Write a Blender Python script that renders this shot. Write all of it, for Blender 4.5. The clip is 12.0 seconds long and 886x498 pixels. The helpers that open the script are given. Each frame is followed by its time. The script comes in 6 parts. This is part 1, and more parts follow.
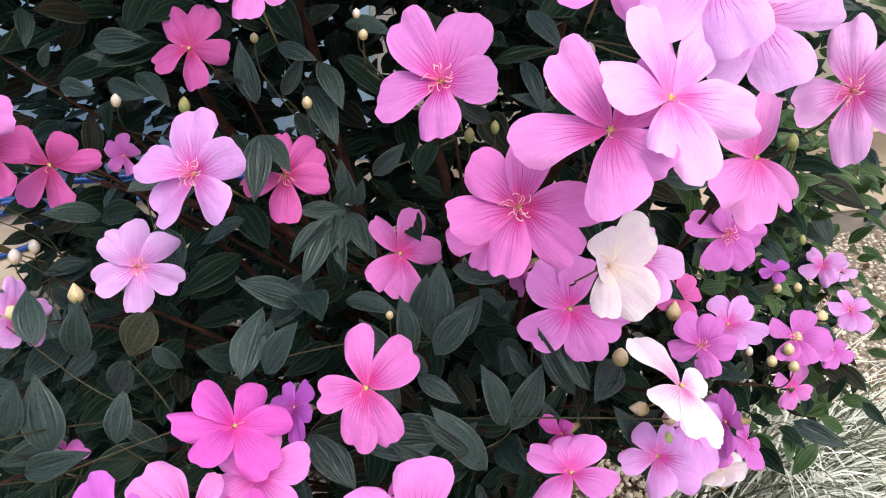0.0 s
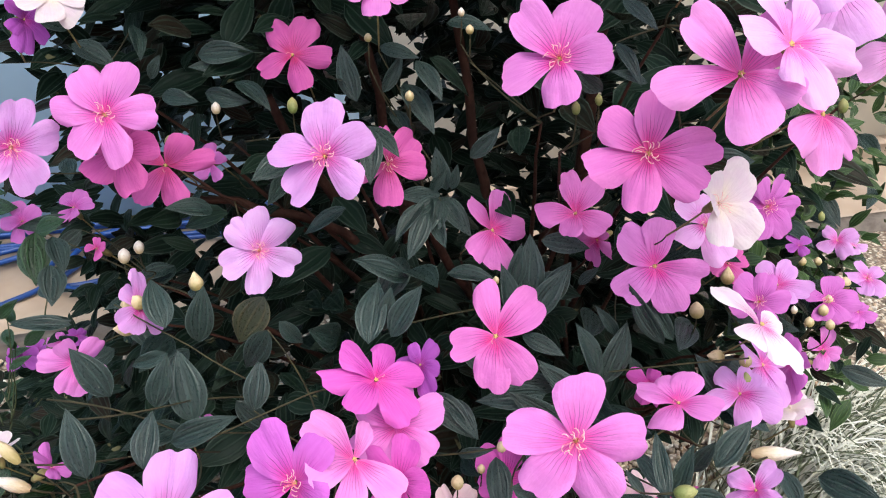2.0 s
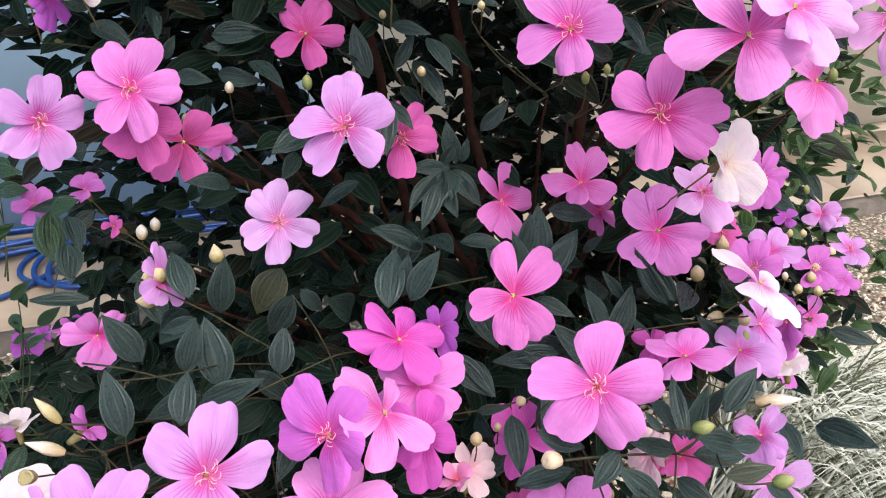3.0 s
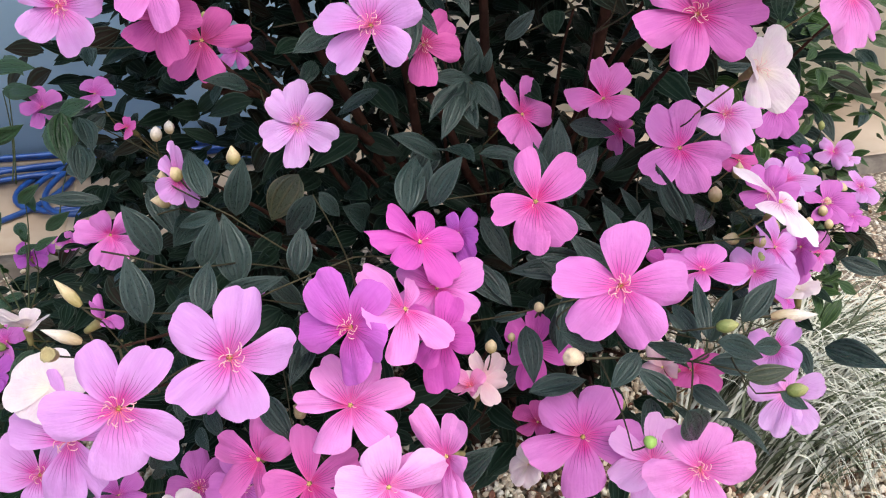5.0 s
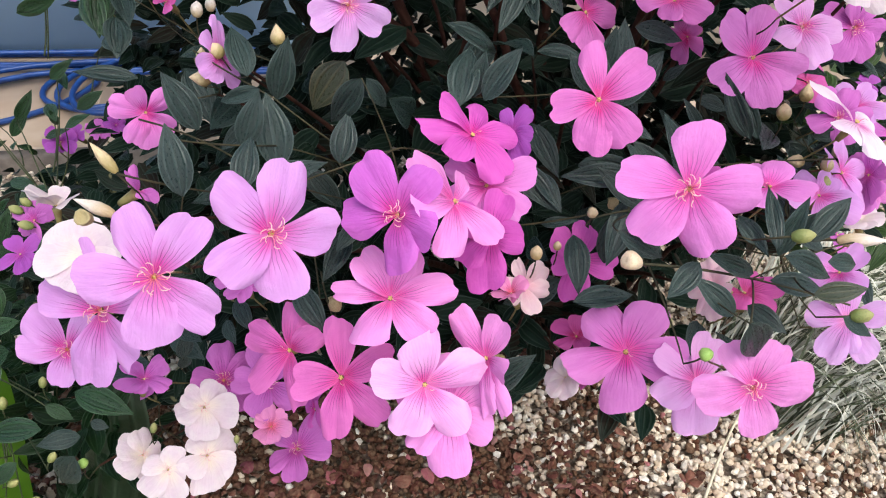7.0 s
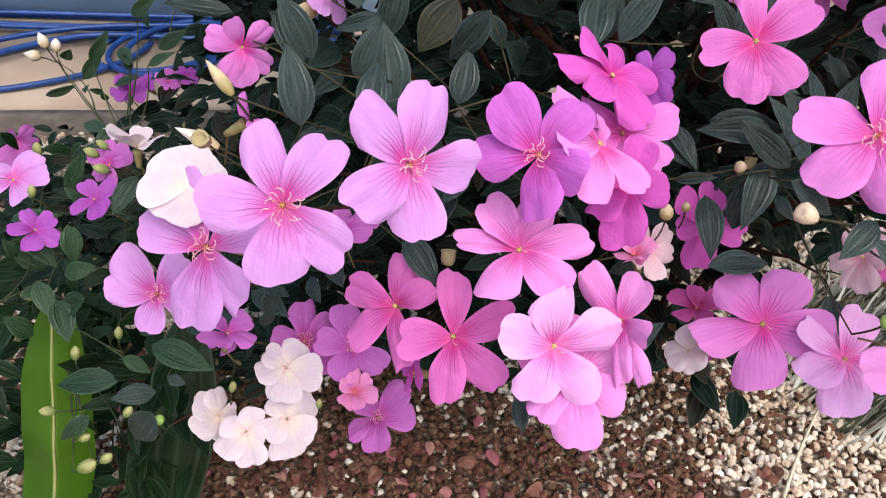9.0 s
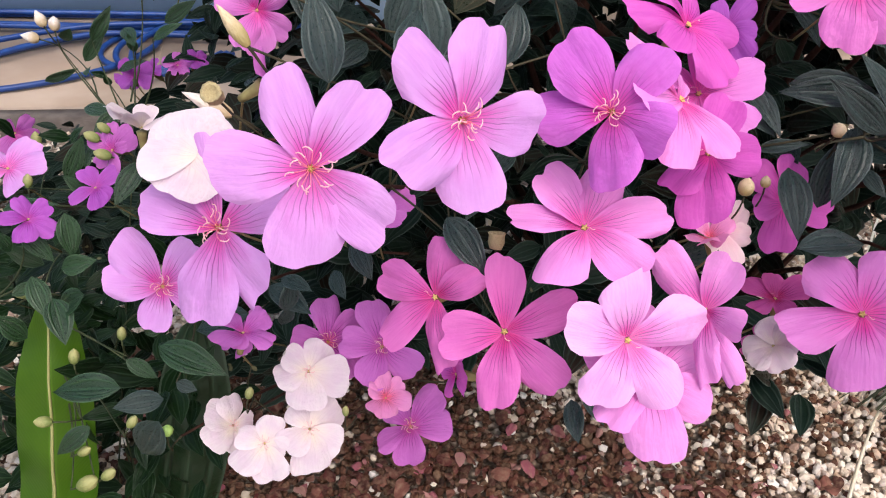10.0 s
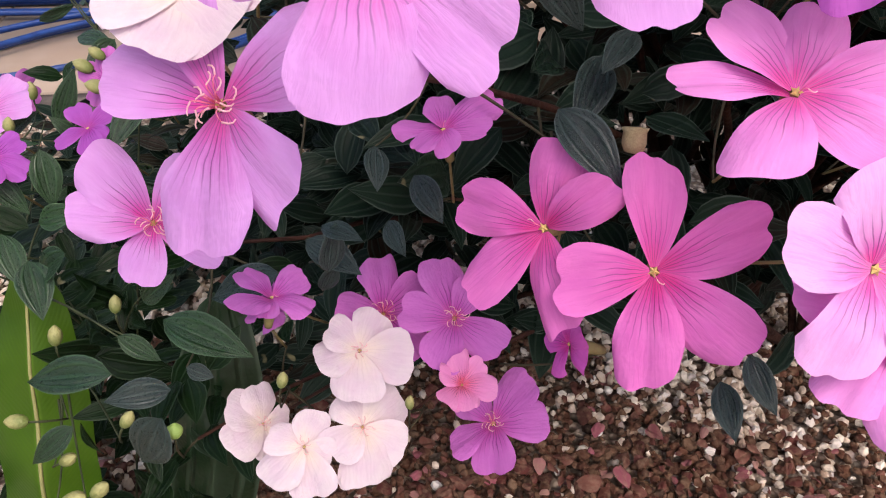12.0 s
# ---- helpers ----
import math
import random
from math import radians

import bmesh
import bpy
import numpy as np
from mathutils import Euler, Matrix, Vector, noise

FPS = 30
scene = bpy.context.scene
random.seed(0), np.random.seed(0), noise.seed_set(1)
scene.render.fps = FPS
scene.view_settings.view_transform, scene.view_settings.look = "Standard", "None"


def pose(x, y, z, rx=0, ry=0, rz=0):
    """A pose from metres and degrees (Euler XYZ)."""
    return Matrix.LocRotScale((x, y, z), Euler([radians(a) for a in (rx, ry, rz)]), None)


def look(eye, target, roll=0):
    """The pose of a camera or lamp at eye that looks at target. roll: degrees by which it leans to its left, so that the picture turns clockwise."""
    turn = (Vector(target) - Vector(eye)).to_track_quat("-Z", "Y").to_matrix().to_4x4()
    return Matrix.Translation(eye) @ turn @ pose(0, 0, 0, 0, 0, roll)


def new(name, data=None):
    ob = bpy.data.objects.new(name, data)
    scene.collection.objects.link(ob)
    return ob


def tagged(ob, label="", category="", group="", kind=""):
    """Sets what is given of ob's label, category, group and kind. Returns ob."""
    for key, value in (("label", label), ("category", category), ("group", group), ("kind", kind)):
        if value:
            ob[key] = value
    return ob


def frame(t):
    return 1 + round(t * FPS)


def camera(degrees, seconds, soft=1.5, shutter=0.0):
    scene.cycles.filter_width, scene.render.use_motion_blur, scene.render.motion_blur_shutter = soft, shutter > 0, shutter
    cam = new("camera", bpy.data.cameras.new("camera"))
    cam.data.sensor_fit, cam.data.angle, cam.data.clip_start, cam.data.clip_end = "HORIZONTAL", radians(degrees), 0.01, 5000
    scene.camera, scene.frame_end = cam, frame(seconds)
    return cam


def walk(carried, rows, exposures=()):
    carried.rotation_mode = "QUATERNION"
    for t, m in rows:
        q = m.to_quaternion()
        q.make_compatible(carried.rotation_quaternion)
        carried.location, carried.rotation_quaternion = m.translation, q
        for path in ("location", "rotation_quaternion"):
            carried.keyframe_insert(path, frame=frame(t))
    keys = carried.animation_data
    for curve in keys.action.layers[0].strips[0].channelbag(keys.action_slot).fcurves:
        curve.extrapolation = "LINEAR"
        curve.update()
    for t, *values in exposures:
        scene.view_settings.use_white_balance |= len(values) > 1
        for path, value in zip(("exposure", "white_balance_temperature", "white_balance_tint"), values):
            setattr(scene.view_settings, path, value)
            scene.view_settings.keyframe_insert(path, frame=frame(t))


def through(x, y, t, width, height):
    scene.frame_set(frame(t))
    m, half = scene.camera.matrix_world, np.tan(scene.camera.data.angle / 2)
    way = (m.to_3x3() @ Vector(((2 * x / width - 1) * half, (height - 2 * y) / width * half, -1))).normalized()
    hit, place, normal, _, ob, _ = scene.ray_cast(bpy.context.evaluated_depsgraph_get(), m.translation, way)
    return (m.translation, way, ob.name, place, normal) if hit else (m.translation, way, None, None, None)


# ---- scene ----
cam = camera(59.6, 12.0, soft=1.1)
METRES, EYE, TILT, LEAN, TURN = 0.6, 0.94, -32.0, 0.0, 0.0
ROWS = [
    (0.0, 0.0, 0.0, 0.0, 0.0, 0.0, -0.0),
    (0.5, -0.0339, -0.0185, 0.0024, -0.8, 1.41, 0.79),
    (1.0, -0.0726, -0.043, -0.0248, -1.52, 2.92, 1.24),
    (1.5, -0.132, -0.0532, -0.0614, -2.48, 3.46, 1.8),
    (2.0, -0.1925, -0.094, -0.0985, -3.53, 3.78, 3.09),
    (2.5, -0.2313, -0.1182, -0.1237, -4.85, 3.97, 4.57),
    (4.5, -0.2815, -0.1214, -0.1939, -6.55, 1.88, 2.67),
    (5.0, -0.2951, -0.115, -0.2087, -6.33, 0.78, 2.21),
    (5.5, -0.3056, -0.1086, -0.2198, -6.03, 0.0, 1.3),
    (6.0, -0.3121, -0.0998, -0.2306, -5.73, -1.19, 0.23),
    (6.5, -0.3182, -0.0878, -0.2401, -5.41, -2.37, -0.74),
    (7.0, -0.328, -0.0661, -0.2599, -5.02, -3.73, -1.71),
    (7.5, -0.3612, -0.042, -0.2836, -4.57, -4.46, -2.44),
    (9.5, -0.4473, 0.0652, -0.3323, -3.23, -4.13, -4.14),
    (10.0, -0.4598, 0.1277, -0.3524, -2.71, -3.76, -3.4),
    (10.5, -0.4731, 0.1582, -0.3645, -2.13, -3.73, -2.67),
    (11.0, -0.4816, 0.2304, -0.3901, -1.35, -3.59, -2.3),
    (11.5, -0.4892, 0.3049, -0.4136, -0.42, -3.35, -1.96),
    (12.0, -0.4916, 0.3588, -0.4345, 0.21, -3.35, -1.85),
]
walk(cam, [(t, pose(0, 0, EYE, TILT, LEAN, TURN) @ pose(METRES * x, METRES * y, METRES * z, 90 + pitch, roll, yaw)) for t, x, y, z, yaw, pitch, roll in ROWS],
     exposures=((0.0, 0.74, 6250, 3), (2.5, 0.73, 6250, 3), (4.5, 0.60, 6250, 3), (7.5, 0.62, 6250, 4), (9.5, 0.62, 6300, 9), (12.0, 0.55, 6600, 17)))

# ---- light ----
SUN_HEIGHT, SUN_TURN = radians(57), radians(160)
world = bpy.data.worlds.new("world")
scene.world = world
world.use_nodes = True
sky = world.node_tree.nodes.new("ShaderNodeTexSky")
sky.sky_type, sky.sun_disc = "NISHITA", False
sky.sun_elevation, sky.sun_rotation = SUN_HEIGHT, SUN_TURN
sky.air_density, sky.dust_density, sky.ozone_density = 1.0, 4.0, 0.6
background = world.node_tree.nodes["Background"]
background.inputs["Strength"].default_value = 0.15
world.node_tree.links.new(sky.outputs["Color"], background.inputs["Color"])
sun = new("sun", bpy.data.lights.new("sun", "SUN"))
sun.data.energy, sun.data.angle, sun.data.color = 1.4, radians(55), (1.0, 0.965, 0.91)
way = Vector((math.sin(SUN_TURN) * math.cos(SUN_HEIGHT), math.cos(SUN_TURN) * math.cos(SUN_HEIGHT), math.sin(SUN_HEIGHT)))
sun.matrix_world = look(way * 5, (0, 0, 0))


# ---- materials ----
class Nodes:
    """A small builder for one node material."""

    def __init__(self, name):
        self.mat = bpy.data.materials.new(name)
        self.mat.use_nodes = True
        self.tree = self.mat.node_tree
        self.bsdf = self.tree.nodes["Principled BSDF"]
        self.out = self.tree.nodes["Material Output"]

    def add(self, kind, **inputs):
        node = self.tree.nodes.new(kind)
        for key, value in inputs.items():
            self.put(node.inputs[key.replace("_", " ")], value)
        return node

    def put(self, socket, value):
        if isinstance(value, bpy.types.NodeSocket):
            self.tree.links.new(value, socket)
        else:
            socket.default_value = value

    def math(self, operation, *values):
        node = self.tree.nodes.new("ShaderNodeMath")
        node.operation = operation
        for socket, value in zip(node.inputs, values):
            self.put(socket, value)
        return node.outputs[0]

    def mix(self, fac, a, b, blend="MIX"):
        node = self.tree.nodes.new("ShaderNodeMix")
        node.data_type, node.blend_type = "RGBA", blend
        for socket, value in zip((node.inputs[0], node.inputs[6], node.inputs[7]), (fac, a, b)):
            self.put(socket, (*value, 1) if isinstance(value, tuple) and len(value) == 3 else value)
        return node.outputs[2]

    def span(self, value, a, b, c=0.0, d=1.0):
        node = self.tree.nodes.new("ShaderNodeMapRange")
        node.interpolation_type = "SMOOTHSTEP"
        for socket, v in zip(node.inputs, (value, a, b, c, d)):
            self.put(socket, v)
        return node.outputs[0]

    def noise(self, scale, detail=3.0, vector=None):
        node = self.add("ShaderNodeTexNoise", Scale=scale, Detail=detail)
        self.put(node.inputs["Vector"], vector or self.add("ShaderNodeTexCoord").outputs["Object"])
        return node.outputs["Fac"]

    def ramp(self, fac, *stops):
        node = self.tree.nodes.new("ShaderNodeValToRGB")
        while len(node.color_ramp.elements) < len(stops):
            node.color_ramp.elements.new(1.0)
        for e, (at, colour) in zip(node.color_ramp.elements, stops):
            e.position, e.color = at, (*colour, 1)
        self.put(node.inputs[0], fac)
        return node.outputs[0]

    def bump(self, height, strength=0.4, distance=0.001):
        node = self.add("ShaderNodeBump", Strength=strength, Distance=distance, Height=height)
        self.put(self.bsdf.inputs["Normal"], node.outputs[0])
        return node.outputs[0]

    def finish(self, colour, rough=0.5, specular=0.4, through=0.0, normal=None):
        self.put(self.bsdf.inputs["Base Color"], (*colour, 1) if isinstance(colour, tuple) else colour)
        self.put(self.bsdf.inputs["Roughness"], rough)
        self.bsdf.inputs["Specular IOR Level"].default_value = specular
        if through:
            thin = self.add("ShaderNodeBsdfTranslucent", Color=(*colour, 1) if isinstance(colour, tuple) else colour)
            if normal:
                self.put(thin.inputs["Normal"], normal)
            both = self.add("ShaderNodeMixShader", Fac=through)
            self.tree.links.new(self.bsdf.outputs[0], both.inputs[1])
            self.tree.links.new(thin.outputs[0], both.inputs[2])
            self.tree.links.new(both.outputs[0], self.out.inputs[0])
        return self.mat


def srgb(r, g, b):
    return tuple(((c / 255 + 0.055) / 1.055) ** 2.4 if c > 10 else c / 3294 for c in (r, g, b))


# kind: the blade's colour, the throat's colour, words
TINTS = {
    "pink": (srgb(214, 128, 202), srgb(210, 40, 160), "pink"),
    "magenta": (srgb(208, 90, 186), srgb(200, 30, 152), "deep magenta"),
    "mauve": (srgb(202, 104, 200), srgb(196, 34, 150), "mauve-pink"),
    "hot": (srgb(220, 122, 197), srgb(208, 30, 140), "hot pink"),
    "warm": (srgb(220, 114, 190), srgb(206, 38, 146), "warm pink"),
    "rose": (srgb(206, 92, 168), srgb(186, 40, 116), "dusky rose-pink"),
    "lilac": (srgb(209, 151, 214), srgb(206, 44, 164), "lilac"),
    "pale_lilac": (srgb(214, 166, 220), srgb(222, 118, 204), "pale lilac"),
    "pale_pink": (srgb(234, 176, 228), srgb(218, 58, 174), "pale pink"),
    "pink_fade": (srgb(228, 146, 212), srgb(208, 40, 156), "pink, paler towards the rim,"),
    "orchid": (srgb(202, 112, 194), srgb(188, 62, 168), "orchid-purple"),
    "purple": (srgb(168, 80, 178), srgb(160, 44, 156), "purple"),
    "white": (srgb(219, 205, 209), srgb(236, 222, 204), "white"),
    "white_pink": (srgb(236, 220, 230), srgb(216, 90, 176), "white, pink-throated"),
    "blush": (srgb(234, 150, 200), srgb(226, 96, 130), "half-open blush-pink"),
    "cream": (srgb(234, 204, 208), srgb(226, 160, 176), "faded cream-pink"),
}


def petal_material(kind):
    blade, throat, _ = TINTS[kind]
    n = Nodes(kind + " petal")
    uv = n.add("ShaderNodeSeparateXYZ", Vector=n.add("ShaderNodeUVMap").outputs[0])
    u, v = uv.outputs[0], uv.outputs[1]
    chance = n.add("ShaderNodeObjectInfo").outputs["Random"]
    soft = n.noise(3.0, 2)
    reach = n.math("ADD", 0.60, n.math("MULTIPLY", chance, 0.25))
    colour = n.mix(n.span(n.math("ADD", v, n.math("MULTIPLY", n.math("SUBTRACT", soft, 0.5), 0.3)), 0.04, reach), throat, blade)
    colour = n.mix(n.span(v, 0.06, 0.30, 0.0 if kind in ("white", "cream", "white_pink") else 0.8, 0), colour, tuple(min(1, c * f) for c, f in zip(throat, (1.18, 1.1, 0.72))))
    # veins that fan out from the claw, strongest along the petal's middle
    wobble = n.math("MULTIPLY", n.math("SUBTRACT", n.noise(4.0, 2), 0.5), 0.10)
    across = n.math("ADD", u, wobble)
    line = n.math("PINGPONG", n.math("MULTIPLY", across, 8.0), 0.5)
    middle = n.span(n.math("ABSOLUTE", n.math("SUBTRACT", u, 0.5)), 0.12, 0.40, 1, 0)
    uneven = n.noise(2.2, 2, n.add("ShaderNodeCombineXYZ", X=n.math("MULTIPLY", across, 9.0), Y=chance).outputs[0])
    length = n.math("ADD", 0.40, n.math("MULTIPLY", uneven, 0.60))
    vein = n.math("MULTIPLY", n.span(line, 0.015, n.math("SUBTRACT", 0.190, n.math("MULTIPLY", v, 0.13)), 1, 0), n.span(n.math("DIVIDE", v, length), 0.45, 1.0, 1, 0))
    vein = n.math("MULTIPLY", vein, n.math("ADD", 0.55, n.math("MULTIPLY", middle, 0.45)))
    if kind in ("white", "cream"):
        vein = n.math("MULTIPLY", vein, 0.12)
    dark = tuple(c * f for c, f in zip(throat, (0.17, 0.08, 0.24)))
    colour = n.mix(n.math("MULTIPLY", vein, 0.95), colour, dark)
    colour = n.mix(n.span(n.noise(2.2, 3), 0.35, 0.7, 0.0, 0.34), colour, tuple(min(1, c * f) for c, f in zip(blade, (0.88, 0.62, 0.90))))
    fibre = n.noise(1.0, 3, n.add("ShaderNodeCombineXYZ", X=n.math("MULTIPLY", across, 22.0), Y=n.math("MULTIPLY", v, 2.6), Z=n.math("MULTIPLY", chance, 9.0)).outputs[0])
    colour = n.mix(n.span(fibre, 0.35, 0.7, 0.0, 0.22), colour, tuple(min(1, c * 1.12 + 0.07) for c in blade))
    colour = n.mix(n.math("MULTIPLY", chance, 0.22), colour, tuple(min(1, c * 1.2 + 0.06) for c in blade))
    colour = n.mix(n.span(n.math("ABSOLUTE", n.math("SUBTRACT", u, 0.5)), 0.36, 0.5, 0, 0.22), colour, tuple(min(1, c * 1.15 + 0.08) for c in blade))
    ridges = n.math("ADD", n.math("MULTIPLY", vein, -0.1), n.math("ADD", n.noise(2.6, 3), n.math("MULTIPLY", fibre, 0.30)))
    normal = n.bump(ridges, 0.13, 0.12)
    return n.finish(colour, 0.62, 0.22, 0.3, normal)


def leaf_material(name, low, high, single, through=0.08, gloss=0.55, litter=None):
    n = Nodes(name)
    uv = n.add("ShaderNodeSeparateXYZ", Vector=n.add("ShaderNodeUVMap").outputs[0])
    u, v = uv.outputs[0], uv.outputs[1]
    if single:
        chance = n.add("ShaderNodeObjectInfo").outputs["Random"]
    else:
        chance = n.add("ShaderNodeNewGeometry").outputs["Random Per Island"]
    side = n.math("ABSOLUTE", n.math("SUBTRACT", u, 0.5))
    mid = n.span(side, 0.010, 0.055, 1, 0)
    wing = n.span(n.math("ABSOLUTE", n.math("SUBTRACT", side, 0.28)), 0.010, 0.060, 1, 0)
    vein = n.math("MAXIMUM", mid, wing)
    ribs = n.math("PINGPONG", n.math("ADD", n.math("MULTIPLY", v, 22.0), n.math("MULTIPLY", side, 9.0)), 0.5)
    colour = n.mix(chance, low, high) if litter is None else n.mix(n.span(n.math("FRACT", n.math("MULTIPLY", chance, 7.0)), 0.74, 0.76), n.mix(chance, low, high), litter)
    colour = n.mix(n.span(n.noise(14.0, 4), 0.35, 0.75), colour, tuple(c * 1.5 for c in low))
    colour = n.mix(n.math("MULTIPLY", vein, 0.42), colour, tuple(c * 1.6 + 0.018 for c in high))
    colour = n.mix(n.span(side, 0.445, 0.480, 0, 0.75), colour, tuple(min(1, c * 1.7 + 0.035) for c in high))
    # a few yellow or eaten specks
    colour = n.mix(n.span(n.noise(42.0, 2), 0.72, 0.76, 0, 0.6), colour, (0.30, 0.27, 0.14))
    height = n.math("ADD", n.math("MULTIPLY", vein, -0.7), n.math("MULTIPLY", ribs, 0.012))
    height = n.math("ADD", height, n.math("MULTIPLY", n.noise(60.0, 3), 0.35))
    normal = n.bump(height, 0.4, 0.02)
    n.bsdf.inputs["Coat Weight"].default_value = gloss * 0.35
    n.bsdf.inputs["Coat Roughness"].default_value = 0.22
    return n.finish(colour, n.span(n.noise(20.0, 2), 0.3, 0.7, 0.26, 0.40), gloss, through, normal)


def plain_material(name, low, high, scale=40.0, rough=0.6, specular=0.3, relief=0.3, distance=0.002, through=0.0):
    n = Nodes(name)
    colour = n.mix(n.span(n.noise(scale, 5), 0.3, 0.7), low, high)
    colour = n.mix(n.span(n.noise(scale * 0.13, 3), 0.4, 0.7, 0, 0.4), colour, tuple(c * 0.7 for c in low))
    n.bump(n.noise(scale * 2.5, 4), relief, distance)
    return n.finish(colour, rough, specular, through)


def pebble_material(name, *stops):
    n = Nodes(name)
    chance = n.add("ShaderNodeNewGeometry").outputs["Random Per Island"]
    colour = n.ramp(chance, *stops)
    colour = n.mix(n.span(n.noise(160.0, 4), 0.4, 0.75, 0, 0.4), colour, (0.33, 0.22, 0.14))
    n.bump(n.noise(420.0, 4), 0.5, 0.0012)
    return n.finish(colour, 0.85, 0.2)


PETAL = {kind: petal_material(kind) for kind in TINTS}
LEAF = leaf_material("dark leaf", (0.008, 0.019, 0.016), (0.018, 0.037, 0.032), True, gloss=0.45)
GREEN_LEAF = leaf_material("green leaf", (0.005, 0.021, 0.005), (0.012, 0.048, 0.009), True, gloss=0.5)
# Darker copy of the leaf; the shrub's deep shade is put into its green.
LEAF_MASS = leaf_material("shaded leaf mass", (0.006, 0.013, 0.009), (0.015, 0.028, 0.018), False, gloss=0.06, litter=(0.020, 0.013, 0.009))
# Darker green leaf copy with the depth's shade painted into its colour.
SHADED_GREEN = leaf_material("shaded green leaf", (0.004, 0.012, 0.004), (0.010, 0.028, 0.008), False, 0.10, gloss=0.10)
# Lighter leaf copy: sunlight on the right flank is put into its green.
SUNLIT = leaf_material("sunlit leaf", (0.022, 0.046, 0.014), (0.060, 0.100, 0.030), False, 0.15, gloss=0.25)
OLIVE = leaf_material("olive leaf", (0.022, 0.031, 0.014), (0.055, 0.045, 0.018), True)
BARK = plain_material("red-brown bark", (0.026, 0.009, 0.006), (0.055, 0.022, 0.014), 60.0, 0.8, 0.2, 0.7, 0.004)
TWIG = plain_material("green-brown twig", (0.032, 0.030, 0.016), (0.070, 0.060, 0.030), 80.0, 0.7, 0.25)
SPRIG = plain_material("green stalk", (0.026, 0.034, 0.014), (0.058, 0.070, 0.028), 80.0, 0.6, 0.3)
CALYX = plain_material("calyx", (0.22, 0.16, 0.07), (0.30, 0.26, 0.10), 120.0, 0.6)
EYE = plain_material("flower eye", (0.70, 0.46, 0.16), (0.66, 0.62, 0.22), 150.0, 0.5)
FILAMENT = plain_material("filament", srgb(232, 84, 140), srgb(244, 160, 170), 200.0, 0.5, 0.3, 0.1)
ANTHER = plain_material("anther", srgb(244, 206, 196), srgb(238, 160, 184), 200.0, 0.5, 0.3, 0.1)


def bud_material(name, foot, tip):
    n = Nodes(name)
    z = n.add("ShaderNodeSeparateXYZ", Vector=n.add("ShaderNodeTexCoord").outputs["Object"]).outputs[2]
    colour = n.mix(n.span(n.math("ADD", z, n.math("MULTIPLY", n.noise(5.0, 3), 0.4)), -0.25, 0.5), foot, tip)
    colour = n.mix(n.span(n.noise(7.0, 4), 0.5, 0.75, 0, 0.35), colour, tuple(c * 0.6 for c in foot))
    n.bump(n.noise(9.0, 3), 0.2, 0.05)
    return n.finish(colour, 0.5, 0.35)


BUD = {
    "cream": bud_material("cream bud", (0.34, 0.27, 0.10), (0.62, 0.48, 0.30)),
    "white": bud_material("white bud", (0.50, 0.38, 0.22), (0.72, 0.63, 0.57)),
    "green": bud_material("green bud", (0.15, 0.19, 0.05), (0.32, 0.31, 0.12)),
    "lime": plain_material("lime bud", (0.25, 0.42, 0.07), (0.38, 0.52, 0.16), 90.0, 0.4, 0.4, 0.2),
    "seed": plain_material("seed cup", (0.34, 0.26, 0.12), (0.54, 0.46, 0.26), 90.0, 0.7, 0.25, 0.4),
    "open": plain_material("opening bud", (0.60, 0.42, 0.24), (0.74, 0.62, 0.50), 90.0, 0.5, 0.35, 0.2),
}
STONE = pebble_material("cream pebble", (0.0, (0.64, 0.50, 0.37)), (0.3, (0.84, 0.75, 0.62)), (0.55, (0.48, 0.34, 0.24)), (0.8, (0.86, 0.80, 0.72)), (1.0, (0.24, 0.13, 0.09)))
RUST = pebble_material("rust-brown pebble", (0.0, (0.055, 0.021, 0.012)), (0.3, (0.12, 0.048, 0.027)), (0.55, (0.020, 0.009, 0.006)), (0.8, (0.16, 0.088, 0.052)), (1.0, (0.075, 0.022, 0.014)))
DRY = pebble_material("dry fallen petal", (0.0, (0.12, 0.032, 0.026)), (0.3, (0.06, 0.022, 0.016)), (0.55, (0.18, 0.070, 0.050)), (0.8, (0.09, 0.032, 0.024)), (0.9, (0.30, 0.085, 0.11)), (1.0, (0.36, 0.20, 0.16)))


# ---- mesh helpers ----
WORLD = {}


def part(name, mesh, material, parent, label="", at=None):
    """Links a mesh (or a bmesh) as ONE object under a thing or a part; at: its pose in the world."""
    if isinstance(mesh, bmesh.types.BMesh):
        bm, mesh = mesh, bpy.data.meshes.new(name)
        for f in bm.faces:
            f.smooth = True
        bm.to_mesh(mesh)
        bm.free()
    if material and not mesh.materials:
        mesh.materials.append(material)
    ob = new(name, mesh)
    at = at or Matrix()
    ob.matrix_basis = at
    if parent:
        ob.parent = parent
        ob.matrix_parent_inverse = WORLD[parent.name].inverted()
    WORLD[ob.name] = at
    return tagged(ob, label)


def base(name, x, y, z, label, category, group=""):
    ob = new(name)
    ob.empty_display_size = 0.05
    ob.matrix_basis = WORLD[ob.name] = pose(x, y, z)
    return tagged(ob, label, category, group)


